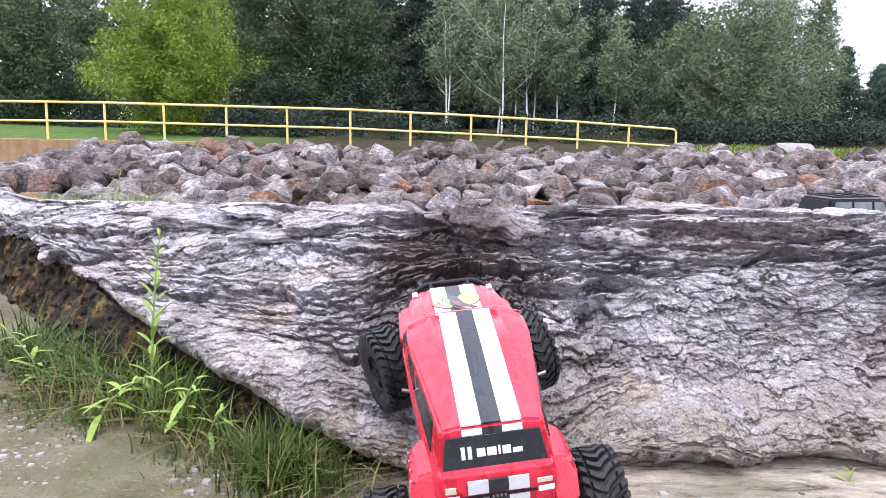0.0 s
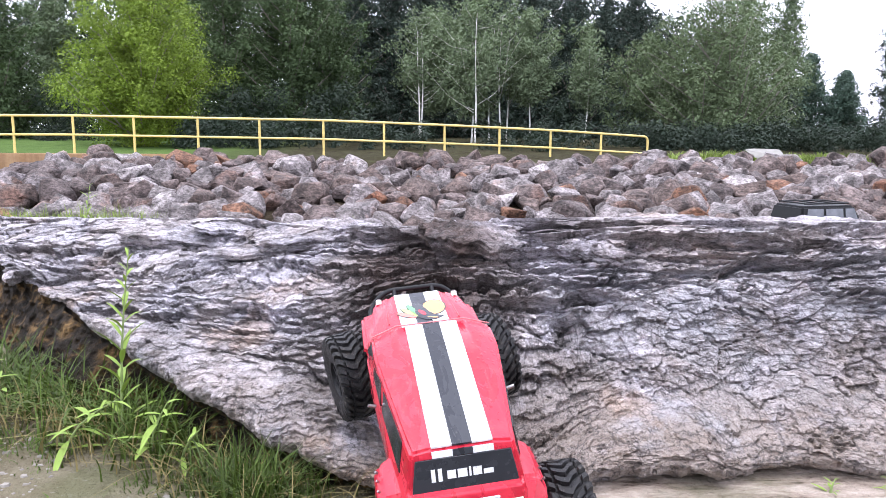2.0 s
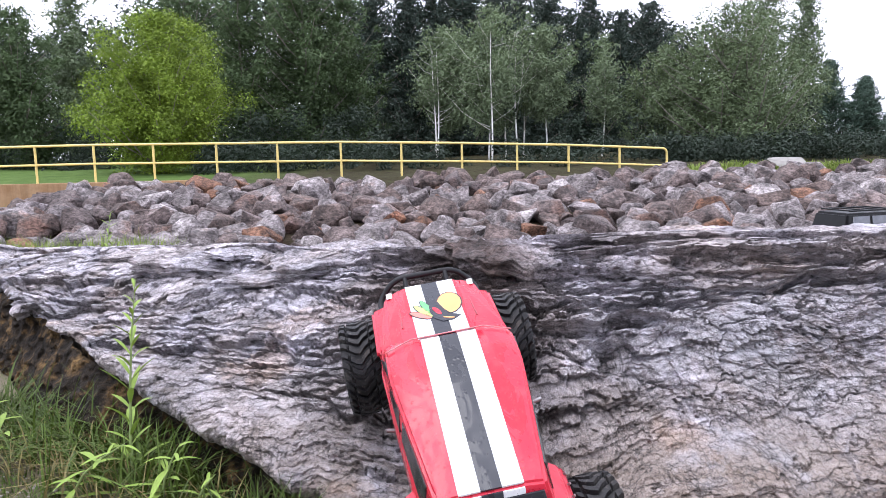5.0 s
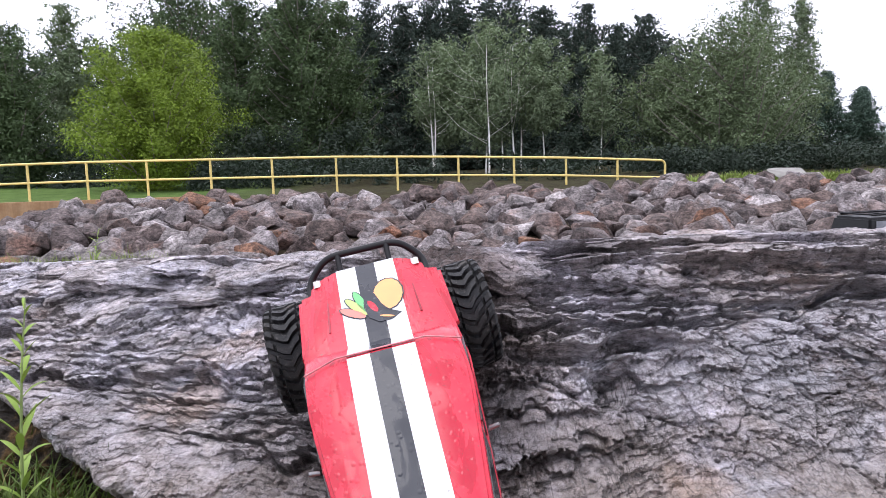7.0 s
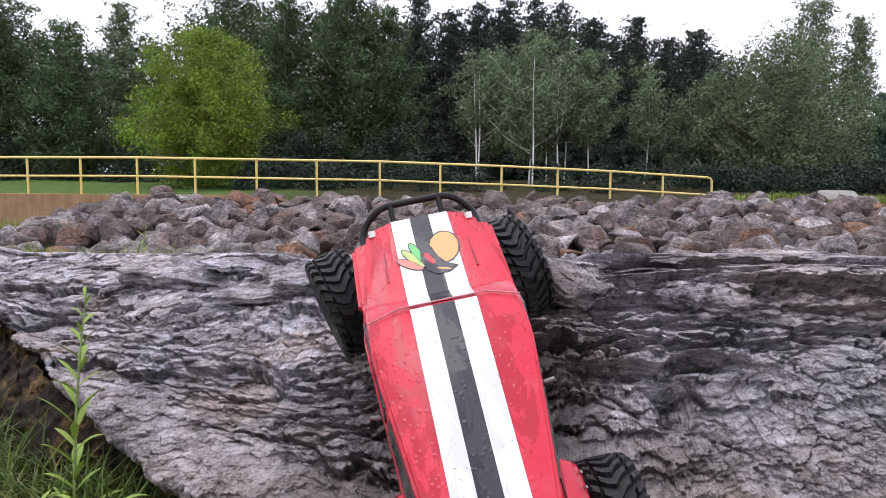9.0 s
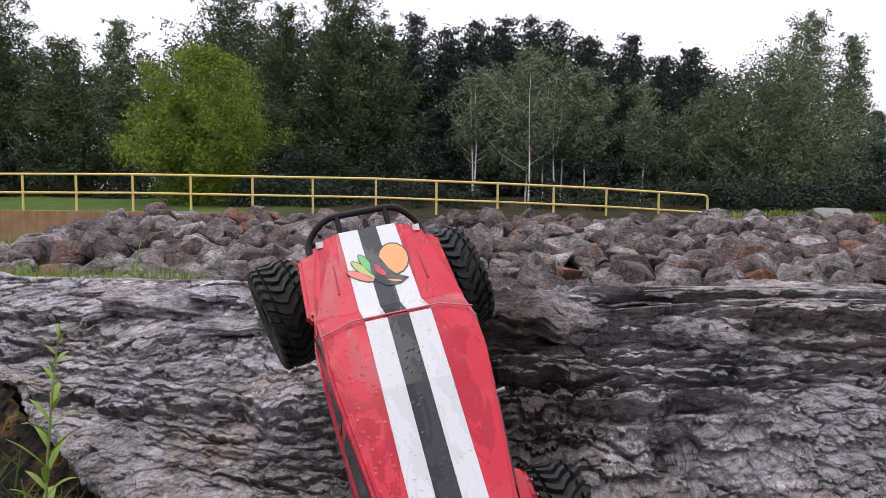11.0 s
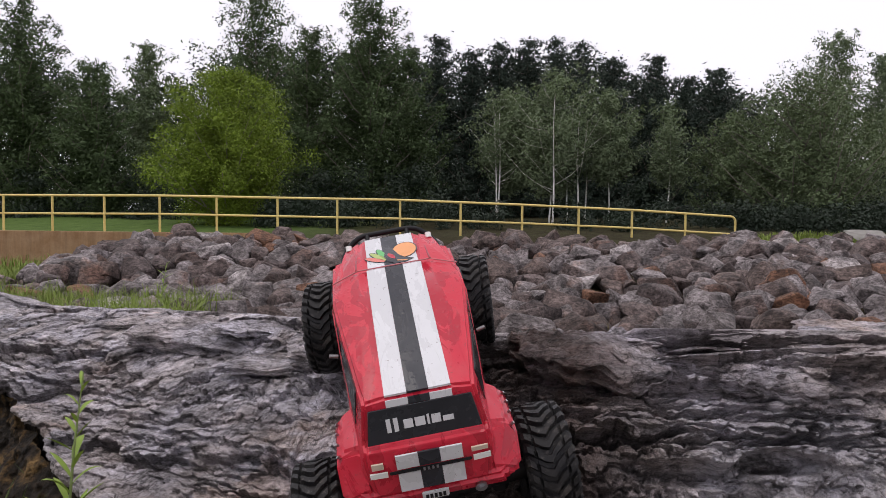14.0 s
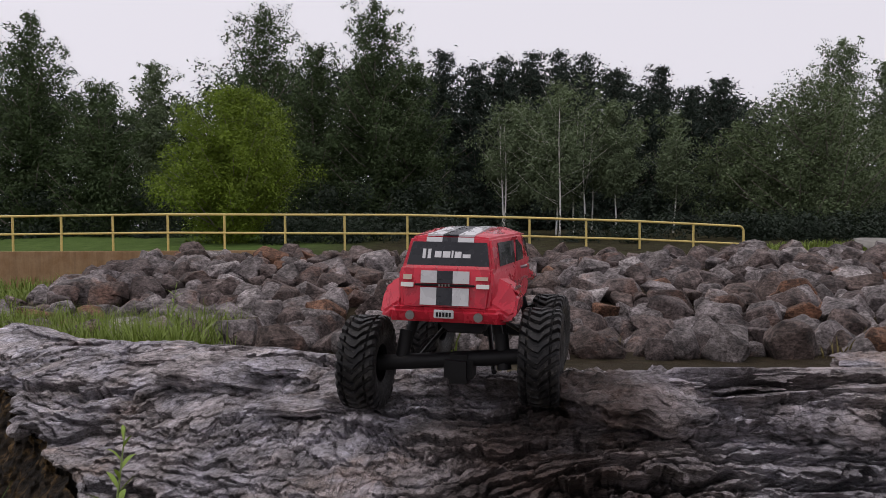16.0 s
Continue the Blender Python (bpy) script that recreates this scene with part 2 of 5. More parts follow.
    wz = both(span(place.outputs["Y"], 1.24, 1.36), span(place.outputs["Y"], 1.74, 1.62))
    wet = both(wx, wz, k.ramp(k.noise(9, 5, 0.65), [(0.34, 0.5), (0.52, 1.0)]))
    base = k.mix(wet, base, k.mix(1.0, base, (0.24, 0.185, 0.155), "MULTIPLY"))
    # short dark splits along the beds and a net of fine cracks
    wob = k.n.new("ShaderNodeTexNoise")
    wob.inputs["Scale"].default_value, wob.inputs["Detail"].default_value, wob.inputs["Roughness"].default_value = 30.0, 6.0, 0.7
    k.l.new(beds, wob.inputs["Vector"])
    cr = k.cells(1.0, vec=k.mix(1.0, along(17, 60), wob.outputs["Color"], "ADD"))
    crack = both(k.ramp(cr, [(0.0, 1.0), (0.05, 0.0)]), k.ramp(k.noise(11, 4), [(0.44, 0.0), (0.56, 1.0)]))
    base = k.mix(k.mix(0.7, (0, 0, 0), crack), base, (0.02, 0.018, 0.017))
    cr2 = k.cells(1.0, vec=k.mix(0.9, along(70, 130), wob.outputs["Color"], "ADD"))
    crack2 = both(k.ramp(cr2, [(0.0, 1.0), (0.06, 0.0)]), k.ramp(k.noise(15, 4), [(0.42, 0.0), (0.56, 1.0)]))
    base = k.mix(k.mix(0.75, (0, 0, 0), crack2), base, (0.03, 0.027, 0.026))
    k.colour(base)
    k.rough(k.ramp(fine, [(0.38, 0.85), (0.62, 0.34)]))
    k.bump(mid, 0.6, 0.02)
    k.bump(streak, 0.9, 0.008)
    k.bump(fine, 1.0, 0.009)
    k.bump(k.ramp(cr, [(0.0, 0.0), (0.09, 1.0)]), 0.6, 0.006)
    k.bump(grit, 0.6, 0.002)
    return k.m


def stone_material(island):
    k = Mat("riprap_stone_joined" if island else "riprap_stone", 0.7, 0, 0.3)
    f = k.noise(3.2, 6, 0.68)
    g = k.noise(14, 6, 0.72, k.at(1, 1, 1.8), 0.5)
    tone = k.ramp(k.each(island), [(0.0, (0.10, 0.085, 0.083)), (0.13, (0.18, 0.17, 0.173)), (0.25, (0.12, 0.098, 0.092)), (0.38, (0.21, 0.20, 0.206)), (0.50, (0.14, 0.117, 0.112)),
                                   (0.62, (0.18, 0.171, 0.173)), (0.74, (0.11, 0.088, 0.080)), (0.85, (0.16, 0.088, 0.055)), (0.90, (0.16, 0.152, 0.153)), (0.95, (0.30, 0.292, 0.297))])
    tone.node.color_ramp.interpolation = "CONSTANT"
    c = k.mix(0.9, tone, k.ramp(f, [(0.36, (0.26, 0.232, 0.222)), (0.50, (0.90, 0.82, 0.785)), (0.64, (1.65, 1.54, 1.50))]), "MULTIPLY")
    c = k.mix(0.8, c, k.ramp(g, [(0.38, (0.26, 0.24, 0.23)), (0.49, (0.95, 0.93, 0.92)), (0.62, (1.8, 1.8, 1.83))]), "MULTIPLY")
    rust = k.ramp(k.noise(1.1, 4, 0.6), [(0.58, 0.0), (0.68, 0.6)])
    c = k.mix(rust, c, k.mix(1.0, c, (1.15, 0.78, 0.58), "MULTIPLY"))
    k.colour(c)
    k.bump(f, 0.7, 0.09)
    k.bump(g, 1.0, 0.05)
    return k.m


def leaf_material(name, c, var=0.35):
    k = Mat(name, 0.6, 0, 0.2)
    r = k.each(True)
    lo, hi = tuple(x * (1 - var) for x in c), tuple(x * (1 + var) for x in c)
    k.colour(k.mix(0.5, k.ramp(r, [(0.0, lo), (0.6, c), (1.0, hi)]), k.ramp(k.noise(0.9, 3), [(0.35, lo), (0.65, hi)])))
    k.b.inputs["Transmission Weight"].default_value = 0.0
    t = k.n.new("ShaderNodeBsdfTranslucent")
    t.inputs["Color"].default_value = (c[0] * 1.3, c[1] * 1.4, c[2] * 0.8, 1)
    add = k.n.new("ShaderNodeMixShader")
    add.inputs[0].default_value = 0.10
    k.l.new(k.b.outputs[0], add.inputs[1])
    k.l.new(t.outputs[0], add.inputs[2])
    k.l.new(add.outputs[0], k.n["Material Output"].inputs[0])
    return k.m


def ground_material():
    k = Mat("mud_and_turf", 0.9, 0, 0.08)
    pos = k.n.new("ShaderNodeSeparateXYZ")
    k.l.new(k.n.new("ShaderNodeNewGeometry").outputs["Position"], pos.inputs[0])
    mud = k.ramp(k.noise(5, 6, 0.65), [(0.34, (0.085, 0.072, 0.045)), (0.5, (0.145, 0.125, 0.082)), (0.66, (0.20, 0.175, 0.125))])
    chips = k.ramp(k.noise(120, 3, 0.6, k.at(0.5, 1.4, 1)), [(0.62, 0.0), (0.7, 1.0)])
    mud = k.mix(k.mix(0.6, (0, 0, 0), chips), mud, (0.30, 0.285, 0.255))
    shelf = k.n.new("ShaderNodeMapRange")
    shelf.inputs["From Min"].default_value, shelf.inputs["From Max"].default_value = -0.25, 0.25
    k.l.new(pos.outputs["X"], shelf.inputs["Value"])
    pale = k.ramp(k.noise(16, 8, 0.76, k.at(0.5, 2.0, 1), 0.4), [(0.36, (0.085, 0.065, 0.05)), (0.45, (0.26, 0.21, 0.17)), (0.55, (0.36, 0.30, 0.25)), (0.66, (0.48, 0.42, 0.36))])
    mask = shelf.outputs["Result"]
    for axis, a, b in (("Y", 2.0, 1.4), ("Y", 0.1, 0.7), ("X", 2.6, 1.7)):
        edge = k.n.new("ShaderNodeMapRange")
        edge.inputs["From Min"].default_value, edge.inputs["From Max"].default_value = a, b
        k.l.new(pos.outputs[axis], edge.inputs["Value"])
        mask = k.mix(1.0, mask, edge.outputs["Result"], "MULTIPLY")
    mud = k.mix(k.ramp(k.mix(0.5, mask, k.noise(5, 6, 0.7)), [(0.42, 0.0), (0.62, 1.0)]), mud, pale)
    green = k.ramp(k.noise(2.2, 5, 0.6), [(0.3, (0.05, 0.085, 0.02)), (0.6, (0.085, 0.135, 0.035)), (0.8, (0.12, 0.16, 0.05))])
    w = k.n.new("ShaderNodeMapRange")
    w.inputs["From Min"].default_value, w.inputs["From Max"].default_value = 19.2, 20.4
    k.l.new(pos.outputs["Y"], w.inputs["Value"])
    moss = k.ramp(k.noise(3.0, 5, 0.65), [(0.5, 0.0), (0.62, 1.0)])
    mud = k.mix(k.mix(0.4, (0, 0, 0), moss), mud, (0.06, 0.08, 0.025))
    # darker ground behind the rock: shade between the bank's stones put into the colour
    gap_shade = k.n.new("ShaderNodeMapRange")
    gap_shade.inputs["From Min"].default_value, gap_shade.inputs["From Max"].default_value = 3.0, 6.0
    k.l.new(pos.outputs["Y"], gap_shade.inputs["Value"])
    mud = k.mix(gap_shade.outputs["Result"], mud, k.mix(1.0, mud, (0.25, 0.22, 0.20), "MULTIPLY"))
    under_wood = k.n.new("ShaderNodeMapRange")
    under_wood.inputs["From Min"].default_value, under_wood.inputs["From Max"].default_value = -7.0, -3.5
    k.l.new(pos.outputs["X"], under_wood.inputs["Value"])
    litter = k.ramp(k.noise(3.5, 5, 0.65), [(0.35, (0.022, 0.018, 0.010)), (0.6, (0.045, 0.042, 0.020)), (0.75, (0.05, 0.07, 0.022))])
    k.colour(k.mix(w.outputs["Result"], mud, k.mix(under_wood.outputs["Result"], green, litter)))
    k.bump(k.noise(22, 6, 0.65), 1.0, 0.03)
    k.bump(k.noise(150, 4, 0.6), 0.6, 0.005)
    return k.m


def soil_material():
    k = Mat("rusty_soil", 0.9, 0, 0.25)
    f = k.noise(18, 7, 0.7)
    g = k.noise(90, 5, 0.7)
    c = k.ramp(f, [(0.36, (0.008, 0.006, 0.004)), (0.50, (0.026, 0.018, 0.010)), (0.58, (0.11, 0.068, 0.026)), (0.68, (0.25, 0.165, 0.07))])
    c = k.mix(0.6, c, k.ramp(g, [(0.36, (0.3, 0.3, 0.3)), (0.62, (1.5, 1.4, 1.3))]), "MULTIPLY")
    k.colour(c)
    k.bump(f, 1.0, 0.04)
    k.bump(g, 0.9, 0.010)
    return k.m


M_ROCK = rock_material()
M_STONE, M_STONE_J = stone_material(False), stone_material(True)
M_GROUND = ground_material()
M_SOIL = soil_material()
M_BARK = plain("grey_bark", (0.16, 0.14, 0.12), 0.9, 0, 0.4, 12, 0.5, 0.01)
M_PALEBARK = plain("pale_bark", (0.72, 0.70, 0.66), 0.8, 0, 0.25, 6, 0.3, 0.01)
M_YELLOW = plain("yellow_paint", (0.66, 0.51, 0.17), 0.45, 0, 0.12, 8, 0.1)
M_GRASS = leaf_material("grass_blade", (0.060, 0.092, 0.016), 0.75)
M_GRASS_DRY = leaf_material("dry_grass_blade", (0.19, 0.155, 0.065), 0.4)
M_WEED = leaf_material("weed_leaf", (0.21, 0.30, 0.06), 0.35)
M_FRESH = leaf_material("fresh_grass_blade", (0.17, 0.225, 0.05), 0.45)
M_STEM = plain("green_stem", (0.20, 0.26, 0.09), 0.6)
LEAF = {
    "bright": leaf_material("bright_leaves", (0.150, 0.215, 0.024), 0.5),
    "green": leaf_material("green_leaves", (0.064, 0.097, 0.040)),
    "poplar": leaf_material("poplar_leaves", (0.128, 0.168, 0.092)),
    "willow": leaf_material("willow_leaves", (0.100, 0.135, 0.066)),
    "pine": leaf_material("pine_needles", (0.032, 0.047, 0.036)),
    # much darker green, with the wood's inner shade put into the leaf colour
    "far": leaf_material("shaded_leaves", (0.022, 0.034, 0.022)),
    "spruce": leaf_material("spruce_needles", (0.055, 0.09, 0.065)),
}


# ---------------------------------------------------------------- ground, rock, riprap
def ground_height(x, y):
    """The lie of the land: beach, hollow behind the rock, slope of stones, lawn."""
    ky = [-400, 0.75, 1.05, 1.9, 2.4, 3.2, 9.0, 11.4, 19.2, 20.6, 30, 60, 600]
    kz = [0.02, 0.035, 0.062, 0.085, 0.12, 0.10, -0.86, -1.15, -0.28, -0.05, 0.25, 0.6, 0.9]
    z = np.interp(y, ky, kz)
    low = np.interp(y, [11.4, 19.8, 20.7, 20.72, 22], [-1.15, -1.0, -1.0, -0.05, 0.0])
    left = np.clip((-8.4 - x) / 2.4, 0, 1)
    z = np.where((y > 11.4) & (y < 22), z * (1 - left) + low * left, z)
    z = z + 0.012 * (fbm(x * 3.1, y * 3.1, x * 0, 3, 11) - 0.5) + np.where(y > 4, 0.25, 0.0) * (fbm(x * 0.35, y * 0.35, x * 0, 3, 12) - 0.5)
    return z


def spaced(a, b, n, near, far):
    """Stations that stand close near zero and wide far off."""
    t = np.linspace(-1, 1, n)
    s = np.sign(t) * (np.abs(t) * near + np.abs(t) ** 5 * far)
    return s


def build_ground():
    xs = spaced(0, 0, 181, 6.0, 500.0)
    ys = np.concatenate([[-300, -60, -12, -4], np.arange(-2, 3.2, 0.05), np.arange(3.2, 20.6, 0.3), [20.69, 20.73], np.arange(21, 24, 0.3), np.geomspace(24, 600, 24)])
    X, Y = np.meshgrid(xs, ys)
    Z = ground_height(X, Y)
    me = grid_mesh("ground", np.stack([X, Y, Z], -1))
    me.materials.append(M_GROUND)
    tagged(new("ground", me), "tan muddy ground with stone chips, turning to lawn far off", "ground", kind="structure")


ROCK_X = [-2.2, -1.5, -1.1, -0.7, -0.4, -0.2, 0.05, 0.4, 0.9, 1.8]
ROCK = [  # stations from lip to back edge: y, z
    [(3.20, 0.21), (3.26, 0.24), (3.36, 0.275), (3.52, 0.30), (3.75, 0.30)],
    [(2.55, 0.24), (2.60, 0.26), (2.70, 0.29), (2.85, 0.31), (3.05, 0.31)],
    [(2.10, 0.27), (2.17, 0.29), (2.30, 0.32), (2.45, 0.345), (2.70, 0.345)],
    [(1.62, 0.225), (1.72, 0.255), (1.90, 0.30), (2.12, 0.35), (2.45, 0.375)],
    [(1.37, 0.165), (1.45, 0.235), (1.60, 0.29), (1.88, 0.36), (2.15, 0.40)],
    [(1.21, 0.13), (1.32, 0.205), (1.46, 0.285), (1.64, 0.372), (1.94, 0.42)],
    [(1.10, 0.075), (1.22, 0.125), (1.43, 0.335), (1.58, 0.395), (1.80, 0.440)],
    [(1.19, 0.085), (1.34, 0.185), (1.45, 0.335), (1.56, 0.428), (1.78, 0.442)],
    [(1.18, 0.085), (1.32, 0.195), (1.42, 0.335), (1.54, 0.43), (1.82, 0.43)],
    [(1.14, 0.085), (1.28, 0.20), (1.40, 0.33), (1.52, 0.42), (1.90, 0.42)],
]


def smooth_interp(x, xs, ys):
    """Cubic through the stations with level-headed slopes."""
    xs, ys = np.array(xs, float), np.array(ys, float)
    m = np.gradient(ys, xs)
    i = np.clip(np.searchsorted(xs, x) - 1, 0, len(xs) - 2)
    h = xs[i + 1] - xs[i]
    t = np.clip((x - xs[i]) / h, 0, 1)
    return (2 * t ** 3 - 3 * t ** 2 + 1) * ys[i] + (t ** 3 - 2 * t ** 2 + t) * h * m[i] + (-2 * t ** 3 + 3 * t ** 2) * ys[i + 1] + (t ** 3 - t ** 2) * h * m[i + 1]


def rock_surface(cols, rows):
    t = np.linspace(-1, 1, cols)
    x = -0.15 + 1.2 * t + 0.5 * t ** 5
    R = np.array(ROCK)
    R[:, 4] -= (0.05, 0.012)
    cy = [smooth_interp(x, ROCK_X, R[:, k, 0]) for k in range(5)]
    cz = [smooth_interp(x, ROCK_X, R[:, k, 1]) for k in range(5)]
    ragged = 0.075 * (fbm(x * 6.5, 0 * x, 0 * x, 2, 201) - 0.5) + 0.05 * (fbm(x * 24, 0 * x, 0 * x, 4, 202, 0.65) - 0.5)
    cy[0], cy[1] = cy[0] + ragged, cy[1] + 0.35 * ragged
    cz[0] = cz[0] + 0.035 * (fbm(x * 9, 0 * x, 0 * x, 3, 203) - 0.5)
    # undercut below the lip, and the far side behind the back edge
    left = np.clip((0.1 - x) / 0.4, 0, 1) * (1 - 0.75 * np.clip((-0.55 - x) / 0.2, 0, 1))
    left = np.maximum(left, np.clip((x - 0.1) / 0.15, 0, 1) * np.clip(2.6 * fbm(x * 5.5, 0 * x, 0 * x, 3, 17) - 0.55, 0.12, 1.0))
    under = [(cy[0] + 0.06 + 0.07 * left, 0 * x - 0.03), (cy[0] + 0.04 + 0.07 * left, 0.03 + 0.35 * (cz[0] - 0.05)), (cy[0] + 0.010 + 0.025 * left, cz[0] - 0.02 - 0.012 * left)]
    back = [(cy[4] + 0.16, cz[4] - 0.045), (cy[4] + 0.42, 0 * x - 0.02)]
    Yk = [u[0] for u in under] + cy + [b[0] for b in back]
    Zk = [u[1] for u in under] + cz + [b[1] for b in back]
    knots = [0, 0.06, 0.12, 0.16, 0.34, 0.56, 0.74, 0.90, 0.94, 1.0]
    v = np.linspace(0, 1, rows)
    Y, Z = np.zeros((rows, cols)), np.zeros((rows, cols))
    K, yk, zk = np.array(knots), np.array(Yk), np.array(Zk)
    for j in range(cols):
        Y[:, j] = smooth_interp(v, K, yk[:, j])
        Z[:, j] = smooth_interp(v, K, zk[:, j])
    X = np.repeat(x[None], rows, 0)
    return X, Y, Z, np.repeat(v[:, None], cols, 1)


def lump(X, Z2, cx, cz, rx, rz, h):
    """A swelling of the face round one point, flat-topped and sharp below."""
    d = ((X - cx) / rx) ** 2 + ((Z2 - cz) / rz) ** 2
    return h * np.clip(1.15 - d, 0, 1) ** 0.6 * (d < 1.15)


def sheet_uv(me, U, W):
    """Lays the sheet's own coordinates, along and up the beds, on its faces."""
    r, c = U.shape
    idx = np.arange(r * c).reshape(r, c)
    q = np.stack([idx[:-1, :-1], idx[:-1, 1:], idx[1:, 1:], idx[1:, :-1]], -1).reshape(-1)
    uv = np.stack([U.reshape(-1)[q], W.reshape(-1)[q]], -1)
    me.uv_layers.new(name="beds").data.foreach_set("uv", uv.reshape(-1).astype(np.float32))


def ledge_slab(rock, x, y, z, rx, ry, rz, turn, seed):
    """A thin ragged bed that juts out of the brow."""
    cols, rows = 120, 44
    th = np.repeat(np.linspace(0, 2 * math.pi, cols)[None], rows, 0)
    ph = np.repeat(np.linspace(-math.pi / 2, math.pi / 2, rows)[:, None], cols, 1)

    def boxy(a, p):
        return np.sign(a) * np.abs(a) ** p
    cx, sx = boxy(np.cos(th), 0.7), boxy(np.sin(th), 0.7)
    rim = 0.72 + 0.6 * fbm(np.cos(th) * 1.7 + seed * 5, np.sin(th) * 1.7, 0 * th, 4, 300 + seed)
    cp, sp = boxy(np.cos(ph), 0.45), boxy(np.sin(ph), 0.8)
    U, Vv, T = cx * cp * rim, sx * cp * rim, sp
    lay = T * 2.2 + 1.5 * fbm(U * 1.5, Vv * 1.5, 0 * U + seed, 3, 310 + seed)
    step = 0.10 * (np.floor(lay) % 2) - 0.05
    wig = fbm(U * 4 + seed, Vv * 4, T * 3, 4, 320 + seed) - 0.5
    U, Vv = U * (1 + step + 0.25 * wig), Vv * (1 + step + 0.25 * wig)
    T = T + 0.8 * (fbm(U * 9 + 4, Vv * 7, 0 * U + seed, 3, 340 + seed) - 0.5) + 0.9 * (fbm(U * 2 + 9, Vv * 2, 0 * U + seed, 4, 330 + seed) - 0.5) + 0.15 * Vv
    c, s = math.cos(math.radians(turn)), math.sin(math.radians(turn))
    Xl, Yl, Zl = U * rx, Vv * ry, T * rz
    P = np.stack([x + Xl * c - Zl * s * 0.4, y + Yl, z + Xl * s + Zl], -1)
    me = grid_mesh("ledge", P, False)
    sheet_uv(me, P[..., 0], P[..., 2] + P[..., 1] * 0.4 - 1.1)
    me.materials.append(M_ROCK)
    ob = new("ledge", me)
    ob.parent = rock


def build_rock():
    cols, rows = 1600, 480
    X, Y, Z, V = rock_surface(cols, rows)
    dYv, dZv = np.gradient(Y, axis=0), np.gradient(Z, axis=0)
    dYu, dZu, dXu = np.gradient(Y, axis=1), np.gradient(Z, axis=1), np.gradient(X, axis=1)
    N = np.cross(np.stack([dXu, dYu, dZu], -1), np.stack([0 * dYv, dYv, dZv], -1))
    N /= np.linalg.norm(N, axis=-1, keepdims=True) + 1e-9
    # beds run level with the brow and thin out towards the far end
    bed = smooth_interp(X[0], ROCK_X, [0.09, 0.10, 0.13, 0.21, 0.32, 0.40, 0.48, 0.48, 0.48, 0.48])[None]
    W = ((V - 0.16) / 0.74 - 1) * bed + 0.015 * np.sin(X * 3.1)
    warp = fbm(X * 7, W * 9, 0 * X, 3, 3) - 0.5
    warp2 = fbm(X * 7 + 40, W * 9, 0 * X, 3, 33) - 0.5
    # relief is strong on the steep face and slight where the rock lies flat
    steep = np.clip(np.gradient(W, axis=0) / np.hypot(dYv, dZv) / 0.6, 0.26, 1.1)
    patch = fbm(X * 3.2, W * 4, 0 * X, 3, 71)
    hi = np.clip((W + 0.235 + 0.25 * (patch - 0.5)) / 0.07, 0, 1)
    right = np.clip((X - 0.15) / 0.25, 0, 1) * (1 - hi)

    def blocks(nu, nv, seed, depth, groove, width, tilt):
        """Broken blocks: each cell stands at its own height, leans a little, and is parted from the next by a groove."""
        u, w = X * nu + warp * 0.10 * nu, W * nv + warp2 * 0.06 * nv
        e, r, ou, ov = cells2(u, w, seed)
        lean = (hash3((r * 9999).astype(np.int64), ou.astype(np.int64) * 0, ou.astype(np.int64) * 0, seed) - 0.5)
        return depth * (r - 0.5) - tilt * ov + tilt * 0.7 * lean * ou - groove * np.exp(-(e / width) ** 2)

    def strata(freq, nu, nv, seed, out, cut, jag, wave=1.1):
        """Broken beds: faulted block by block, each jutting at its foot with a cut below the next one."""
        e, r, ou, ov = cells2(X * nu + warp * 0.09 * nu, W * nv + warp2 * 0.07 * nv, seed)
        f = W * freq + wave * fbm(X * 2.2, W * 3.4, 0 * X, 3, seed + 1) + jag * (fbm(X * 30, W * 46, 0 * X, 4, seed + 2, 0.62) - 0.5) + 1.3 * r
        bedno = np.floor(f)
        s = f - bedno
        own = hash3(bedno.astype(np.int64), (r * 9973).astype(np.int64), bedno.astype(np.int64) * 0, seed)
        size = np.clip(own * 1.6 - 0.25, 0.0, 1.2)
        return size * (out * (1 - s) ** 0.8 - cut * np.exp(-((1 - s) / 0.20) ** 2)) + 0.35 * out * (own - 0.5) - 0.4 * cut * np.exp(-(e / 0.05) ** 2) * (own > 0.35)

    crumble = fbm(X * 24, W * 38, 0 * X, 5, 22, 0.68) - 0.5
    D = 0.065 * (fbm(X * 2.0, W * 3.2, 0 * X, 3, 21) - 0.5)
    # layered brow
    D += hi * (strata(15, 1.3, 4.0, 401, 0.044, 0.060, 0.7) + strata(33, 2.6, 8.0, 411, 0.020, 0.030, 0.8))
    # scaly slope below it
    slope = (1 - 0.8 * hi) * (1 - 0.88 * right) * (0.12 + 0.88 * np.clip((V - 0.29) / 0.2 + 1.6 * (patch - 0.5), 0, 1))
    D += slope * (strata(15, 3.0, 7.0, 421, 0.026, 0.034, 0.9) + strata(33, 7.0, 16.0, 431, 0.014, 0.020, 1.1))
    D += (0.08 + 0.92 * np.maximum(slope, hi)) * strata(70, 18.0, 36.0, 441, 0.0085, 0.0120, 1.4)
    # cracked face
    D += right * (blocks(6.0, 9.0, 67, 0.009, 0.0012, 0.02, 0.003) + blocks(24.0, 36.0, 68, 0.004, 0.0015, 0.03, 0.002) + blocks(60.0, 80.0, 72, 0.003, 0.002, 0.06, 0.001) + strata(26, 9.0, 12.0, 451, 0.004, 0.009, 2.2))
    D += (0.013 - 0.006 * right) * crumble + (0.010 - 0.005 * right) * (fbm(X * 90, W * 130, 0 * X, 3, 24, 0.7) - 0.5)
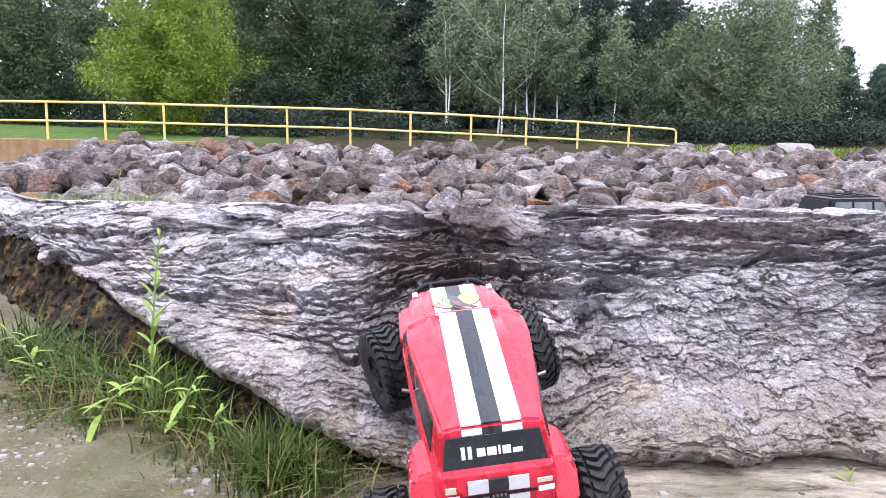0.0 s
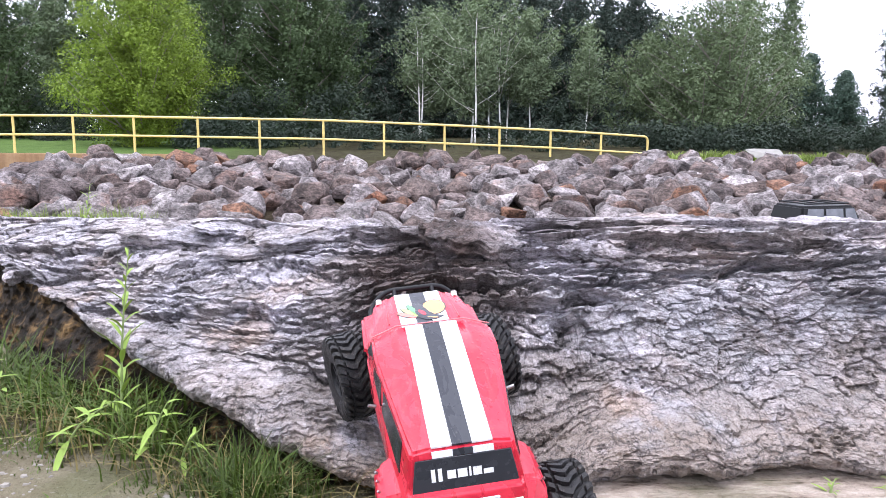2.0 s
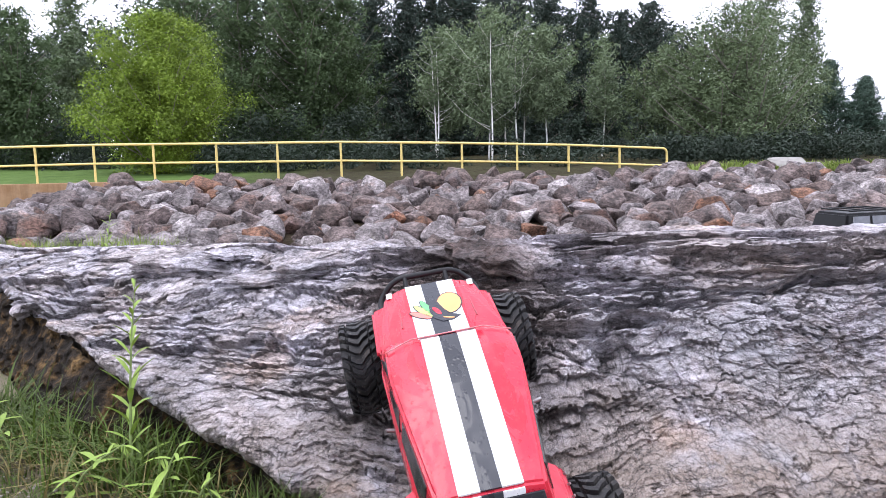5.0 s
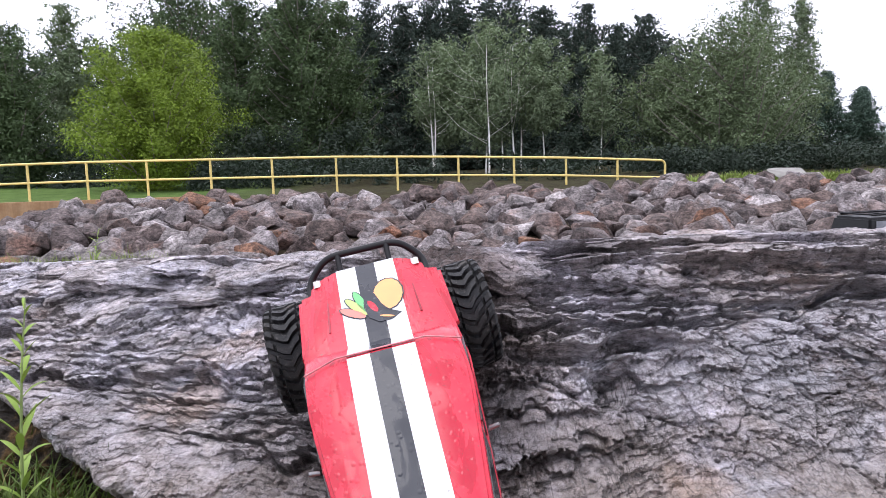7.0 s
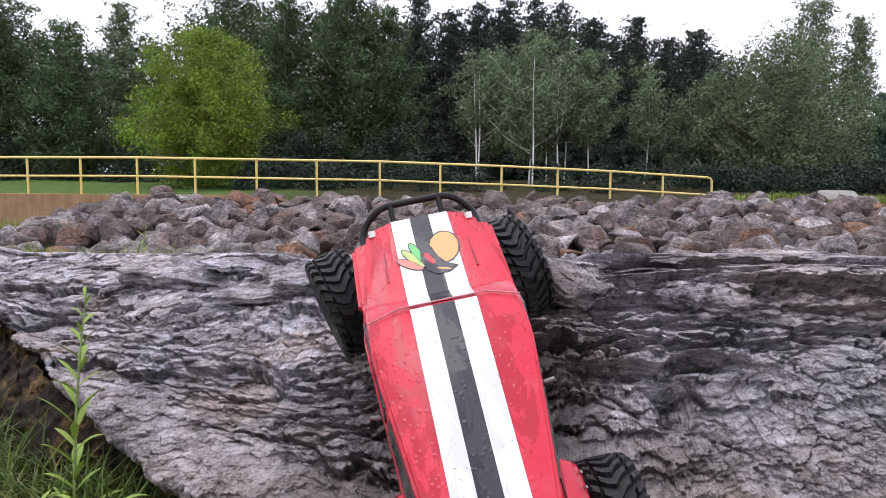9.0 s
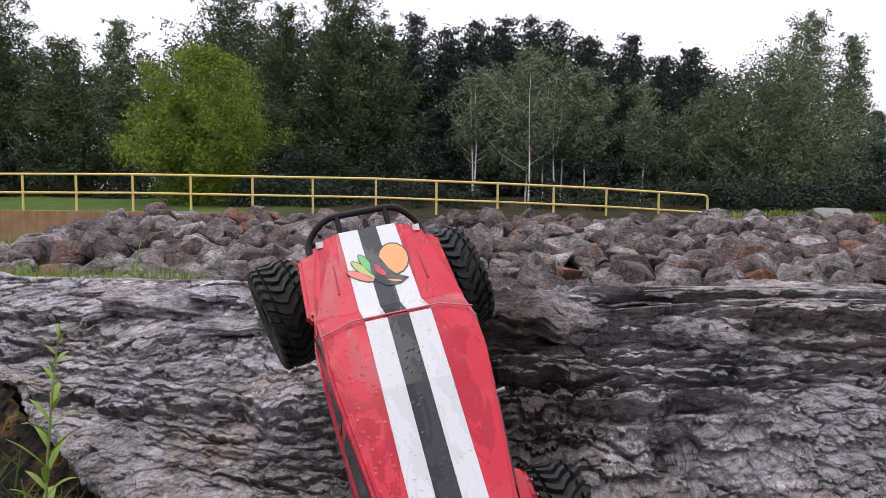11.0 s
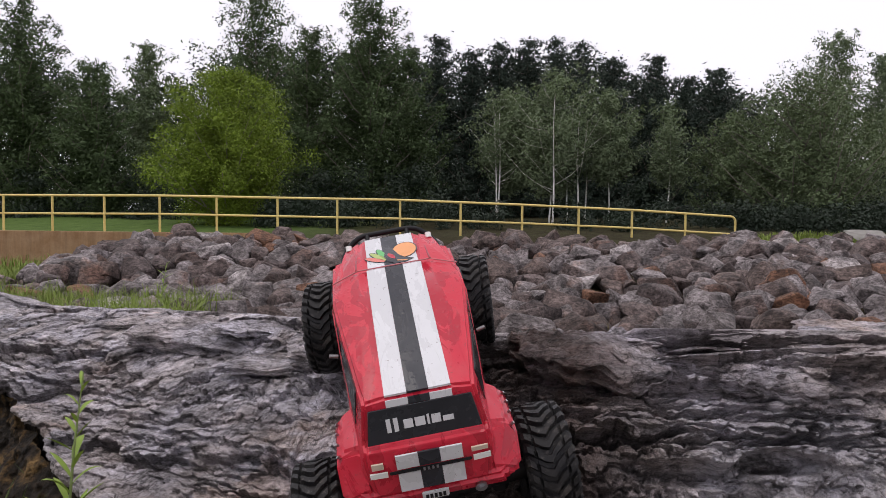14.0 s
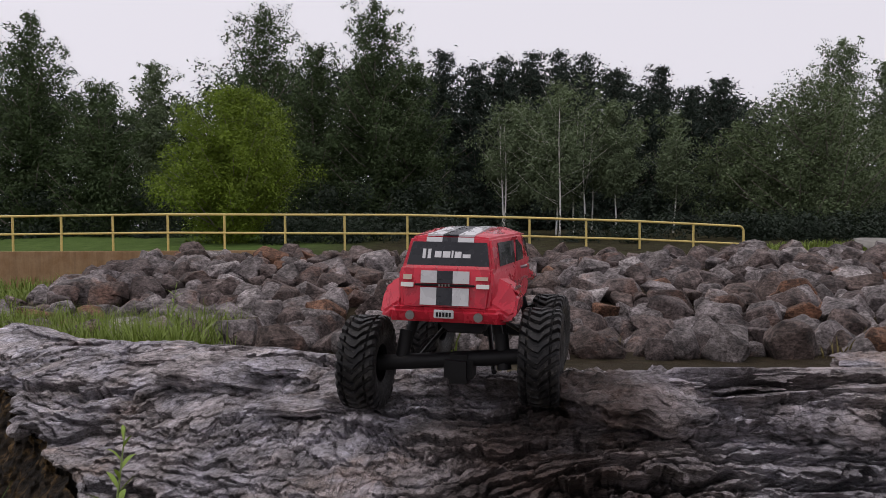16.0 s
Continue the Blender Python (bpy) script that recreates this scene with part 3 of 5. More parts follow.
    # deep splits
    wob = 0.035 * (fbm(X * 9, W * 9, 0 * X, 3, 31) - 0.5)
    D -= lump(X + wob, Z + wob, -0.47, 0.345, 0.14, 0.010, 0.034)
    D -= lump(X + wob, Z + wob * 2, 0.28, 0.285, 0.03, 0.035, 0.045)
    D -= lump(X + wob, Z + wob * 2, 0.26, 0.33, 0.12, 0.014, 0.042)
    D -= lump(X + wob, Z + wob * 2, 0.62, 0.375, 0.16, 0.009, 0.030)
    D -= lump(X + wob, Z + wob * 2, 0.06, 0.30, 0.08, 0.010, 0.026)
    D *= 1 - 0.7 * np.clip((V - 0.83) / 0.09, 0, 1)
    D *= 0.3 + 0.7 * np.clip((V - 0.10) / 0.06, 0, 1)
    D = D - D[(V > 0.2) & (V < 0.9)].mean() - 0.011
    D *= steep
    D = np.minimum(D, np.interp(V, [0.66, 0.78], [0.06, 0.006]))
    lean = N + np.array((0.0, -0.55, 0.0))
    N = lean / np.linalg.norm(lean, axis=-1, keepdims=True)
    edge = np.clip(V / 0.03, 0, 1) * np.clip((1 - V) / 0.03, 0, 1)
    P = np.stack([X, Y, Z], -1) + N * (D * edge)[..., None]
    # both ends turn down into the ground
    ends = []
    for k, out in ((0, -0.10), (-1, 0.10)):
        E = np.repeat(P[:, k:][:, :1] if k == 0 else P[:, -1:], 6, 1).copy()
        t = np.linspace(0.0, 1.0, 7)[1:][None]
        E[..., 0] += out * np.sin(t * 1.57)
        E[..., 2] = E[..., 2] * (1 - t ** 2) - 0.03 * t ** 2
        ends.append(E if k else E[:, ::-1])
    P = np.concatenate([ends[0], P, ends[1]], 1)
    W = np.pad(W + 1.1 * D, ((0, 0), (6, 6)), mode="edge")
    V = np.pad(V, ((0, 0), (6, 6)), mode="edge")
    me = grid_mesh("rock_outcrop", P, False)
    sheet_uv(me, P[..., 0], W)
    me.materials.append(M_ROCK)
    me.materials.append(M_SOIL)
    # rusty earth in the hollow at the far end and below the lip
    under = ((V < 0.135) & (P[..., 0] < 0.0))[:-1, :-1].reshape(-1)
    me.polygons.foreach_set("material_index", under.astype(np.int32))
    me.update()
    rock = tagged(new("rock_outcrop", me), "grey layered rock outcrop with cracked sloping face and undercut edge", "rock")
    ledge_slab(rock, 0.13, 1.62, 0.412, 0.105, 0.09, 0.030, -7, 1)
    ledge_slab(rock, 0.353, 1.56, 0.402, 0.070, 0.07, 0.020, -3, 2)
    ledge_slab(rock, 0.80, 1.63, 0.424, 0.13, 0.09, 0.011, -2, 3)
    ledge_slab(rock, 0.60, 1.60, 0.420, 0.10, 0.07, 0.011, 1, 4)
    ledge_slab(rock, -0.58, 2.12, 0.352, 0.20, 0.13, 0.026, -3, 5)
    ledge_slab(rock, -0.24, 1.84, 0.392, 0.14, 0.12, 0.022, 4, 6)
    ledge_slab(rock, 0.50, 1.56, 0.365, 0.09, 0.06, 0.016, -6, 7)
    # thin beds along the top of the brow
    beds = random.Random(12)
    for k, (x, y, z) in enumerate(((0.52, 1.63, 0.440), (0.74, 1.72, 0.446), (0.92, 1.62, 0.440), (1.14, 1.70, 0.440), (1.36, 1.63, 0.434), (0.60, 1.78, 0.444), (1.00, 1.80, 0.438), (1.30, 1.80, 0.434),
                                  (-0.44, 2.02, 0.396), (-0.78, 2.28, 0.368), (-1.00, 2.52, 0.350), (-0.36, 1.84, 0.366))):
        ledge_slab(rock, x, y, z - 0.013, beds.uniform(0.10, 0.17), beds.uniform(0.05, 0.08), beds.uniform(0.009, 0.013), beds.uniform(-3, 3), 20 + k)


def build_bank():
    """Rusty earth that fills the hollow below the rock's lip."""
    cols, rows = 420, 60
    x = np.linspace(-1.82, -0.12, cols)
    R = np.array(ROCK)
    ly, lz = smooth_interp(x, ROCK_X, R[:, 0, 0]), smooth_interp(x, ROCK_X, R[:, 0, 1])
    fore = np.interp(x, [-1.5, -0.66, -0.5, -0.12], [-0.03, -0.02, 0.045, 0.05])
    X = np.repeat(x[None], rows, 0)
    t = np.linspace(0, 1, rows)[:, None]
    foot = fore - np.interp(x, [-1.5, -0.6, -0.4, -0.12], [0.10, 0.09, 0.05, 0.03])
    Y = ly[None] + foot[None] * (1 - t) ** 1.6 + fore[None] * (1 - (1 - t) ** 1.6) + 0.05 * t ** 4
    Z = 0.03 + (lz[None] - 0.005 - 0.03) * t
    n = fbm(X * 9, Z * 14, Y * 5, 4, 91) - 0.5
    Y = Y - 0.09 * n - 0.045 * (ridged(X * 26, Z * 34, Y * 10, 3, 92) - 0.5)
    Z = Z + 0.012 * (fbm(X * 20, Y * 20, Z * 9, 3, 93) - 0.5)
    me = grid_mesh("earth_bank", np.stack([X, Y, Z], -1))
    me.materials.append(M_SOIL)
    tagged(new("earth_bank", me), "rusty brown earth bank below the rock's lip", "earth bank", kind="structure")


def stone_shapes(n):
    """Blocky quarry stones with chipped faces and blunt edges."""
    out = []
    for i in range(n):
        pts = []
        sx, sy, sz = rnd(0.85, 1.2), rnd(0.8, 1.05), rnd(0.7, 1.0)
        for _ in range(random.choice((14, 17, 20, 24))):
            d = Vector((random.gauss(0, 1), random.gauss(0, 1), random.gauss(0, 1))).normalized()
            d = Vector([math.copysign(abs(q) ** 0.75, q) for q in d])
            r = rnd(0.84, 1.0)
            pts.append((d.x * r * sx * 0.47, d.y * r * sy * 0.47, d.z * r * sz * 0.47))
        bm = hull(pts, 0.03, 1)
        shade(bm, 8)
        me = bpy.data.meshes.new("stone")
        bm.to_mesh(me)
        bm.free()
        me.materials.append(M_STONE)
        out.append(me)
    return out


def crest(x):
    """How far back the bank of stones reaches, and how high."""
    return np.interp(x, [-14, 0, 6, 16], [20.3, 19.6, 19.8, 19.8])


def build_riprap():
    base = tagged(new("riprap_bank"), "bank of large angular grey and brown stones below the railing", "stone bank", kind="structure")
    shapes = stone_shapes(28)
    spots = []
    y = 10.3
    row = 0
    while y < 20.3:
        size = rnd(0.48, 0.54)
        x = -13.5 + (row % 2) * 0.28
        while x < 17:
            s = size * random.choice((0.55, 0.7, 0.85, 0.95, 1.05, 1.15, 1.3, 1.5))
            yy = y + rnd(-0.18, 0.18)
            if yy < crest(x) + rnd(-0.2, 0.3) and x > -8.5 - (yy - 12.5) * 0.27 + rnd(-0.3, 0.3):
                spots.append((x + rnd(-0.1, 0.1), yy, s))
            x += s * rnd(0.9, 1.06)
        y += 0.40
        row += 1
    random.shuffle(spots)
    near = sorted(range(len(spots)), key=lambda i: spots[i][1] + abs(spots[i][0]) * 0.18)
    chosen = set(near[:300])
    V, Fc, nv = [], [], 0
    for i, (x, yy, s) in enumerate(spots):
        z = float(ground_height(np.array([x]), np.array([yy]))[0]) + s * 0.17 + rnd(-0.06, 0.06)
        m = pose(x, yy, z, rnd(-35, 35), rnd(-25, 25), rnd(0, 360)) @ Matrix.Diagonal((s * 1.12 * rnd(0.9, 1.2), s * 1.1, s * 1.12, 1))
        me = random.choice(shapes)
        if i in chosen:
            ob = new("stone", me)
            ob.parent = base
            ob.matrix_basis = m
        else:
            co = np.empty(len(me.vertices) * 3, np.float32)
            me.vertices.foreach_get("co", co)
            co = co.reshape(-1, 3) @ np.array(m.to_3x3()).T + np.array(m.translation)
            V.append(co)
            Fc += [tuple(j + nv for j in p.vertices) for p in me.polygons]
            nv += len(co)
    me = mesh_of("stones", np.concatenate(V), Fc)
    me.materials.append(M_STONE_J)
    ob = new("stones", me)
    ob.parent = base
    ob["kind"] = "stuff"


def build_wall():
    k = Mat("rust_stained_concrete", 0.85, 0, 0.3)
    st = k.noise(1.0, 5, 0.7, k.at(6, 6, 0.35))
    k.colour(k.mix(0.55, k.ramp(st, [(0.3, (0.13, 0.058, 0.022)), (0.55, (0.30, 0.165, 0.075)), (0.75, (0.38, 0.27, 0.16))]), k.ramp(k.noise(3, 6, 0.7), [(0.3, (0.24, 0.14, 0.07)), (0.7, (0.44, 0.31, 0.19))])))
    k.bump(k.noise(9, 6), 0.4, 0.02)
    bm = block(-13.0, 20.75, -0.62, 14.0, 0.35, 1.28, 0.02)
    wall = part("retaining_wall", bm, k.m, None)
    tagged(wall, "rust-stained brown concrete retaining wall below the lawn", "wall", kind="structure")


POST_X = [-14.9, -13.45, -12.05, -10.575, -9.018, -7.43, -5.75, -4.117, -2.414, -0.79, 0.846, 2.336, 3.732, 5.116, 6.40]


def rail_place(x):
    """Where the railing stands at a post: it runs a little away beyond its middle."""
    k = 1 + max(0.0, x + 1.0) * 0.012
    zt = float(np.interp(x, [-15, -9.0, -5.75, -2.4, 0.85, 3.73, 6.4], [0.985, 1.01, 0.975, 0.94, 0.837, 0.721, 0.567]))
    return Vector((x * k, 0.4 + 20.6 * k, 0.59 + (zt - 0.59) * k))


def build_railing():
    rail = tagged(new("railing"), "yellow painted pipe guard railing with two rails", "railing")
    tops = [rail_place(x) for x in POST_X]
    r = 0.033
    drop = Vector((0, 0, -0.50))
    for p in tops[:-1]:
        part("post", tube([p + Vector((0, 0, -1.25)), p + Vector((0, 0, -r * 0.5))], r, 8), M_YELLOW, rail)
    end = tops[-1]
    # the last post bends over into the top rail
    path = rounded([end + Vector((0, 0, -1.25)), end, tops[-2]], 0.16, 6)
    part("end_post", tube(path, r, 8), M_YELLOW, rail)
    for a, b in zip(tops[:-1], tops[1:-1]):
        part("top_rail", tube([a, b], r, 8), M_YELLOW, rail)
    for a, b in zip(tops, tops[1:]):
        part("middle_rail", tube([a + drop, b + drop], r * 0.92, 8), M_YELLOW, rail)


# ---------------------------------------------------------------- trees
def leaves(centres, radii, count, size, rng, squash=0.8, aspect=1.2, droop=0.0):
    """Small leaf sprays scattered through the clumps of a crown."""
    w = radii ** 2
    pick = rng.choice(len(centres), count, p=w / w.sum())
    d = rng.normal(size=(count, 3))
    d /= np.linalg.norm(d, axis=1, keepdims=True)
    c = centres[pick] + d * (rng.uniform(0, 1, count) ** 0.4 * radii[pick])[:, None] * np.array([0.86, 0.86, 0.86 * squash])
    c += rng.normal(size=(count, 3)) * radii[pick][:, None] * 0.22
    # leaves face outward and up from their bough
    f = d * 0.9 + rng.normal(size=(count, 3)) * 0.42 + np.array([0, 0, 0.55])
    a = np.cross(f, rng.normal(size=(count, 3)))
    a[:, 2] -= droop * 0.5
    a /= np.linalg.norm(a, axis=1, keepdims=True)
    b = np.cross(f, a)
    b /= np.linalg.norm(b, axis=1, keepdims=True) + 1e-9
    s = size * rng.uniform(0.5, 1.4, count)[:, None]
    a, b = a * s * aspect * 0.5, b * s * 0.5
    return np.stack([c - a + b * 0.4, c + b * 0.9 + a * 0.2, c + a - b * 0.5], 1)


def crown_half(shape, t, top):
    if shape == "cone":
        return (1.02 - t) ** 0.85
    if shape == "pine":
        return 0.12 + 0.88 * (1 - t) ** 0.75
    if shape == "tall":
        return 0.35 + 0.65 * math.sin(math.pi * min(1, t * 0.80 + 0.16)) ** 0.9 if t < 0.97 else 0.2
    return math.sqrt(max(0.02, 1 - (abs(t - top) / (top if t < top else 1 - top)) ** 2.0))


def build_tree(x, y, h, w, bottom, kind, label, category="tree", trunk="grey", clumps=60, count=7000, size=0.16, top=0.40, stems=1, seed=0, group="trees behind the railing", shape="oval"):
    """A tree: tapered trunk and limbs, and a crown of many small sprays in uneven boughs."""
    rng = np.random.default_rng(seed + 100)
    z0 = float(ground_height(np.array([x]), np.array([y]))[0]) - 0.05
    h = h - z0
    tree = tagged(new("tree"), label, category, group)
    tree.location = (x, y, z0)
    C, R = [], []
    zb = bottom * h
    boughs = []
    n = max(22, int(clumps * 0.8))
    for i in range(n):
        t = (i + rng.uniform(0, 1)) / n
        ang = i * 2.4 + rng.uniform(-0.5, 0.5)
        half = w / 2 * crown_half(shape, t, top) * rng.uniform(0.72, 1.1)
        z = zb + (h - zb) * t
        rise = rng.uniform(-0.1, 0.35) * half if shape not in ("pine", "cone") else -0.15 * half
        end = np.array([math.cos(ang) * half, math.sin(ang) * half, min(z, h * 0.97)])
        start = np.array([0, 0, max(0.1, end[2] - rise - half * 0.55)])
        boughs.append((start, end))
        m = 3 + int(half * 1.6)
        for k in range(m):
            q = (k + rng.uniform(0.4, 1.0)) / m
            p = start + (end - start) * q
            C.append(p + rng.normal(0, 0.10, 3) * half)
            R.append(rng.uniform(0.35, 0.9) * (0.5 + 0.11 * w) * (0.75 if shape == "pine" else 1.0) * (1.1 - 0.45 * q) * (1 if t < 0.6 else 1.5 - 0.95 * t))
    if shape == "pine":
        for t in np.linspace(0.15, 0.985, 22):
            C.append(np.array([rng.normal(0, 0.12), rng.normal(0, 0.12), h * t]))
            R.append(0.12 + (1 - t) * w * 0.22 * rng.uniform(0.7, 1.2))
    for k in range(0 if shape == "pine" else 5):
        C.append(np.array([rng.normal(0, 0.05 + 0.05 * k), rng.normal(0, 0.05 + 0.05 * k), h * (0.985 - 0.03 * k)]))
        R.append(0.14 + 0.10 * k)
    C, R = np.array(C), np.minimum(np.array(R), 1.2)
    C[:, 2] = np.minimum(C[:, 2], h - R * 0.35)
    flat = {"cone": 0.4, "pine": 0.45}.get(shape, 0.75)
    V = leaves(C, R, int(count * 3.5), size * 0.70, rng, flat, droop=0.6 if kind in ("willow", "pine", "spruce") else 0.15)
    flat_part("crown", quads_mesh("crown", V, 3), LEAF[kind], tree)
    bark = M_PALEBARK if trunk == "pale" else M_BARK
    verts, faces = [], []

    def add(points, radii, sides=6):
        v, f = tube_data(points, radii, sides)
        k = len(verts)
        verts.extend(v)
        faces.extend(tuple(i + k for i in q) for q in f)

    for s in range(stems):
        bx, by = (rng.normal(0, 0.55, 2) if stems > 1 else (0, 0))
        lean = rng.normal(0, 0.025, 2)
        pts = [(bx + lean[0] * z + 0.06 * math.sin(z * 0.9 + s), by + lean[1] * z, z) for z in np.linspace(-0.3, h * 0.8, 9)]
        r0 = 0.035 + 0.011 * h if trunk == "grey" else 0.024 + 0.0033 * h
        add(pts, [r0 * (1 - 0.88 * i / 8) for i in range(9)], 7)
        for start, end in boughs[s::stems]:
            p0, p2 = Vector(start) + Vector((bx, by, 0)), Vector(end)
            k = min(1, p0.z / h)
            p1 = (p0 + p2) / 2 + Vector((0, 0, -0.08 * (p2 - p0).length))
            rr = r0 * (1 - 0.85 * k) * (0.42 if trunk == "grey" else 0.26)
            add([p0, p1, p2], [rr, rr * 0.7, rr * 0.2], 5)
    flat_part("trunk", mesh_of("trunk", verts, faces, True), bark, tree)
    return tree


def at_view(px, depth):
    """The x of a bearing at a distance, looking out over the rock."""
    return 0.0 + depth * (px - 876) / 1358.0


def build_woods():
    # bearings run across the whole view; peaks give the heights of the tops
    def T(px, depth, peak, wpx, **k):
        build_tree(at_view(px, depth), depth, 0.66 + depth * (399 - peak) / 1358.0, wpx * depth / 1358.0, seed=int(px * 7 + depth + 4000), **k)

    g = dict(kind="green", label="leafy dark green broadleaf tree at the wood's edge", bottom=0.05)
    p = dict(kind="poplar", label="slender poplar with pale trunk and grey-green leaves", trunk="pale", bottom=0.38, shape="tall")
    d = dict(kind="pine", label="tall dark pine rising behind the broadleaf trees", bottom=0.05, shape="pine", category="pine")
    T(412, 27, 147, 262, kind="bright", label="broad yellow-green maple standing in front of the wood", bottom=0.22, clumps=100, count=34000, size=0.115, top=0.28)
    T(40, 33, 10, 200, **g, clumps=80, count=12000, size=0.18, shape="tall")
    T(-130, 33, -20, 220, **g, clumps=70, count=9000, size=0.2, shape="tall")
    T(170, 32, 132, 190, **g, clumps=70, count=11000, size=0.17)
    T(268, 38, 98, 120, kind="poplar", label="pale grey-green poplar standing deeper in the wood", trunk="pale", bottom=0.1, shape="tall", count=7000, size=0.19)
    T(468, 36, 0, 225, kind="green", label="tall loose poplar with open dark green crown", bottom=0.12, shape="tall", clumps=90, count=12000, size=0.18)
    T(560, 34, 75, 150, **g, clumps=60, count=9000, size=0.17)
    T(665, 34, 0, 180, kind="green", label="tall dense dark green poplar with narrow crown", bottom=0.03, shape="tall", clumps=100, count=15000, size=0.17)
    T(735, 35, 110, 140, **g, clumps=60, count=8000, size=0.17, shape="tall")
    for px, top in ((785, 94), (842, 118), (890, 104), (940, 99), (985, 97), (1030, 103), (1085, 132), (1155, 130), (1210, 165), (1262, 152)):
        T(px, 42, top - 4, 215, **d, clumps=110, count=11000, size=0.19)
    T(985, 31, 150, 220, **p, stems=4, clumps=60, count=6500, size=0.15)
    T(905, 32, 185, 130, **p, stems=2, clumps=45, count=5000, size=0.15)
    T(1075, 31, 185, 120, **p, stems=2, clumps=36, count=3600, size=0.15)
    T(1177, 31, 205, 90, **p, stems=1, clumps=24, count=1700, size=0.14)
    T(1400, 30, 150, 300, kind="willow", label="broad rounded grey-green willow beside the railing's end", bottom=0.02, clumps=130, count=22000, size=0.135, top=0.36, stems=3)
    T(1290, 31, 225, 150, kind="willow", label="low grey-green willow bush at the wood's edge", bottom=0.02, clumps=60, count=8000, size=0.14, top=0.4, stems=2)
    T(1455, 40, 84, 120, kind="poplar", label="pale grey-green poplar standing deeper in the wood", trunk="pale", bottom=0.2, shape="tall", clumps=80, count=8000, size=0.17)
    T(1530, 40, 125, 80, kind="poplar", label="pale grey-green poplar standing deeper in the wood", trunk="pale", bottom=0.2, shape="tall", clumps=70, count=6000, size=0.17)
    T(1640, 46, 285, 110, kind="spruce", label="blue-green spruce at the end of the wood", bottom=0.02, shape="cone", category="spruce", clumps=60, count=6500, size=0.2)
    T(1575, 46, 255, 120, kind="spruce", label="blue-green spruce at the end of the wood", bottom=0.02, shape="cone", category="spruce", clumps=60, count=6500, size=0.2)
    T(1745, 38, 195, 110, kind="far", label="dark far tree past the end of the wood", bottom=0.05, shape="tall", count=7000, size=0.18)
    # thicket that fills the wood below and behind
    rng = np.random.default_rng(5)
    C, R = [], []
    for _ in range(1300):
        px = rng.uniform(-330, 1500)
        dep = rng.uniform(44, 54)
        zt = dep * (398 - np.interp(px, [-300, 60, 200, 330, 450, 700, 770, 1050, 1110, 1280, 1400, 1500], [80, 120, 185, 150, 105, 115, 122, 122, 150, 172, 190, 320])) / 1358
        C.append((at_view(px, dep), dep, 0.3 + zt * rng.uniform(0, 0.97)))
        R.append(rng.uniform(0.7, 1.6))
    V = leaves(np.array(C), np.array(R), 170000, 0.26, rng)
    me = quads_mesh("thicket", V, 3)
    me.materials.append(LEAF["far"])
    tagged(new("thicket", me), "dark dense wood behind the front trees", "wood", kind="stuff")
    C, R = [], []
    for _ in range(420):
        px = rng.uniform(-260, 1560)
        if 800 < px < 1240 and rng.uniform() < 0.8:
            continue
        dep = rng.uniform(29.5, 35)
        C.append((at_view(px, dep), dep, 0.2 + rng.uniform(0, 1.0) ** 2 * 2.2))
        R.append(rng.uniform(0.3, 0.8))
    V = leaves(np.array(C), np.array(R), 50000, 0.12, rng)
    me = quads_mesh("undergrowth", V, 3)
    # the shaded green darkens the growth below the crowns
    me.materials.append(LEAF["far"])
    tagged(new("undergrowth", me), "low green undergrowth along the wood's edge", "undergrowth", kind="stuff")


def build_brush():
    """Low dark brush between the railing and the wood."""
    rng = np.random.default_rng(15)
    C, R = [], []
    for _ in range(640):
        px = rng.uniform(470, 1950)
        if 640 < px < 1260 and rng.uniform() < 0.7:
            continue
        dep = rng.uniform(24.5, 28.5)
        C.append((at_view(px, dep), dep, 0.15 + rng.uniform(0, 1) ** 1.5 * 0.75))
        R.append(rng.uniform(0.25, 0.55))
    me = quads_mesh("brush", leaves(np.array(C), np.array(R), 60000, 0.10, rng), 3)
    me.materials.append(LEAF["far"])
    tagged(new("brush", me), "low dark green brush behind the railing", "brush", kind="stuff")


def build_boulder():
    bm = hull([(rnd(-0.62, 0.62), rnd(-0.3, 0.3), rnd(-0.1, 0.26)) for _ in range(26)], 0.03, 2)
    for v in bm.verts:
        v.co *= 1 + 0.12 * (noise.noise(v.co * 4))
    ob = part("boulder", bm, plain("pale_stone", (0.22, 0.21, 0.19), 0.8, 0, 0.3, 6, 0.5, 0.03), None)
    ob.location = (9.25, 20.0, 0.03)
    tagged(ob, "long pale flat boulder in the grass past the railing's end", "boulder")


# ---------------------------------------------------------------- grass and weeds
def blades(spots, rng, h, w, lean=0.6, segs=4):
    """Bent grass blades as strips of faces."""
    n = len(spots)
    d = rng.uniform(0, 2 * math.pi, n)
    out = np.stack([np.cos(d), np.sin(d), 0 * d], 1)
    side = np.stack([-np.sin(d), np.cos(d), 0 * d], 1)
    H = h * rng.uniform(0.45, 1.2, n)[:, None]
    L = lean * rng.uniform(0.2, 1.3, n)[:, None]
    Wd = w * rng.uniform(0.6, 1.3, n)[:, None]
    quads = []
    prev = None
    for i in range(segs + 1):
        t = i / segs
        c = spots + out * H * L * t * t + np.array([0, 0, 1]) * H * (t - 0.45 * L * t * t)
        ww = Wd * (1 - t) ** 0.7 * 0.5 + 0.0002
        a, b = c - side * ww, c + side * ww
        if prev is not None:
            quads.append(np.stack([prev[0], prev[1], b, a], 1))
        prev = (a, b)
    return np.concatenate(quads)


def gz(x, y):
    return ground_height(np.asarray(x), np.asarray(y))


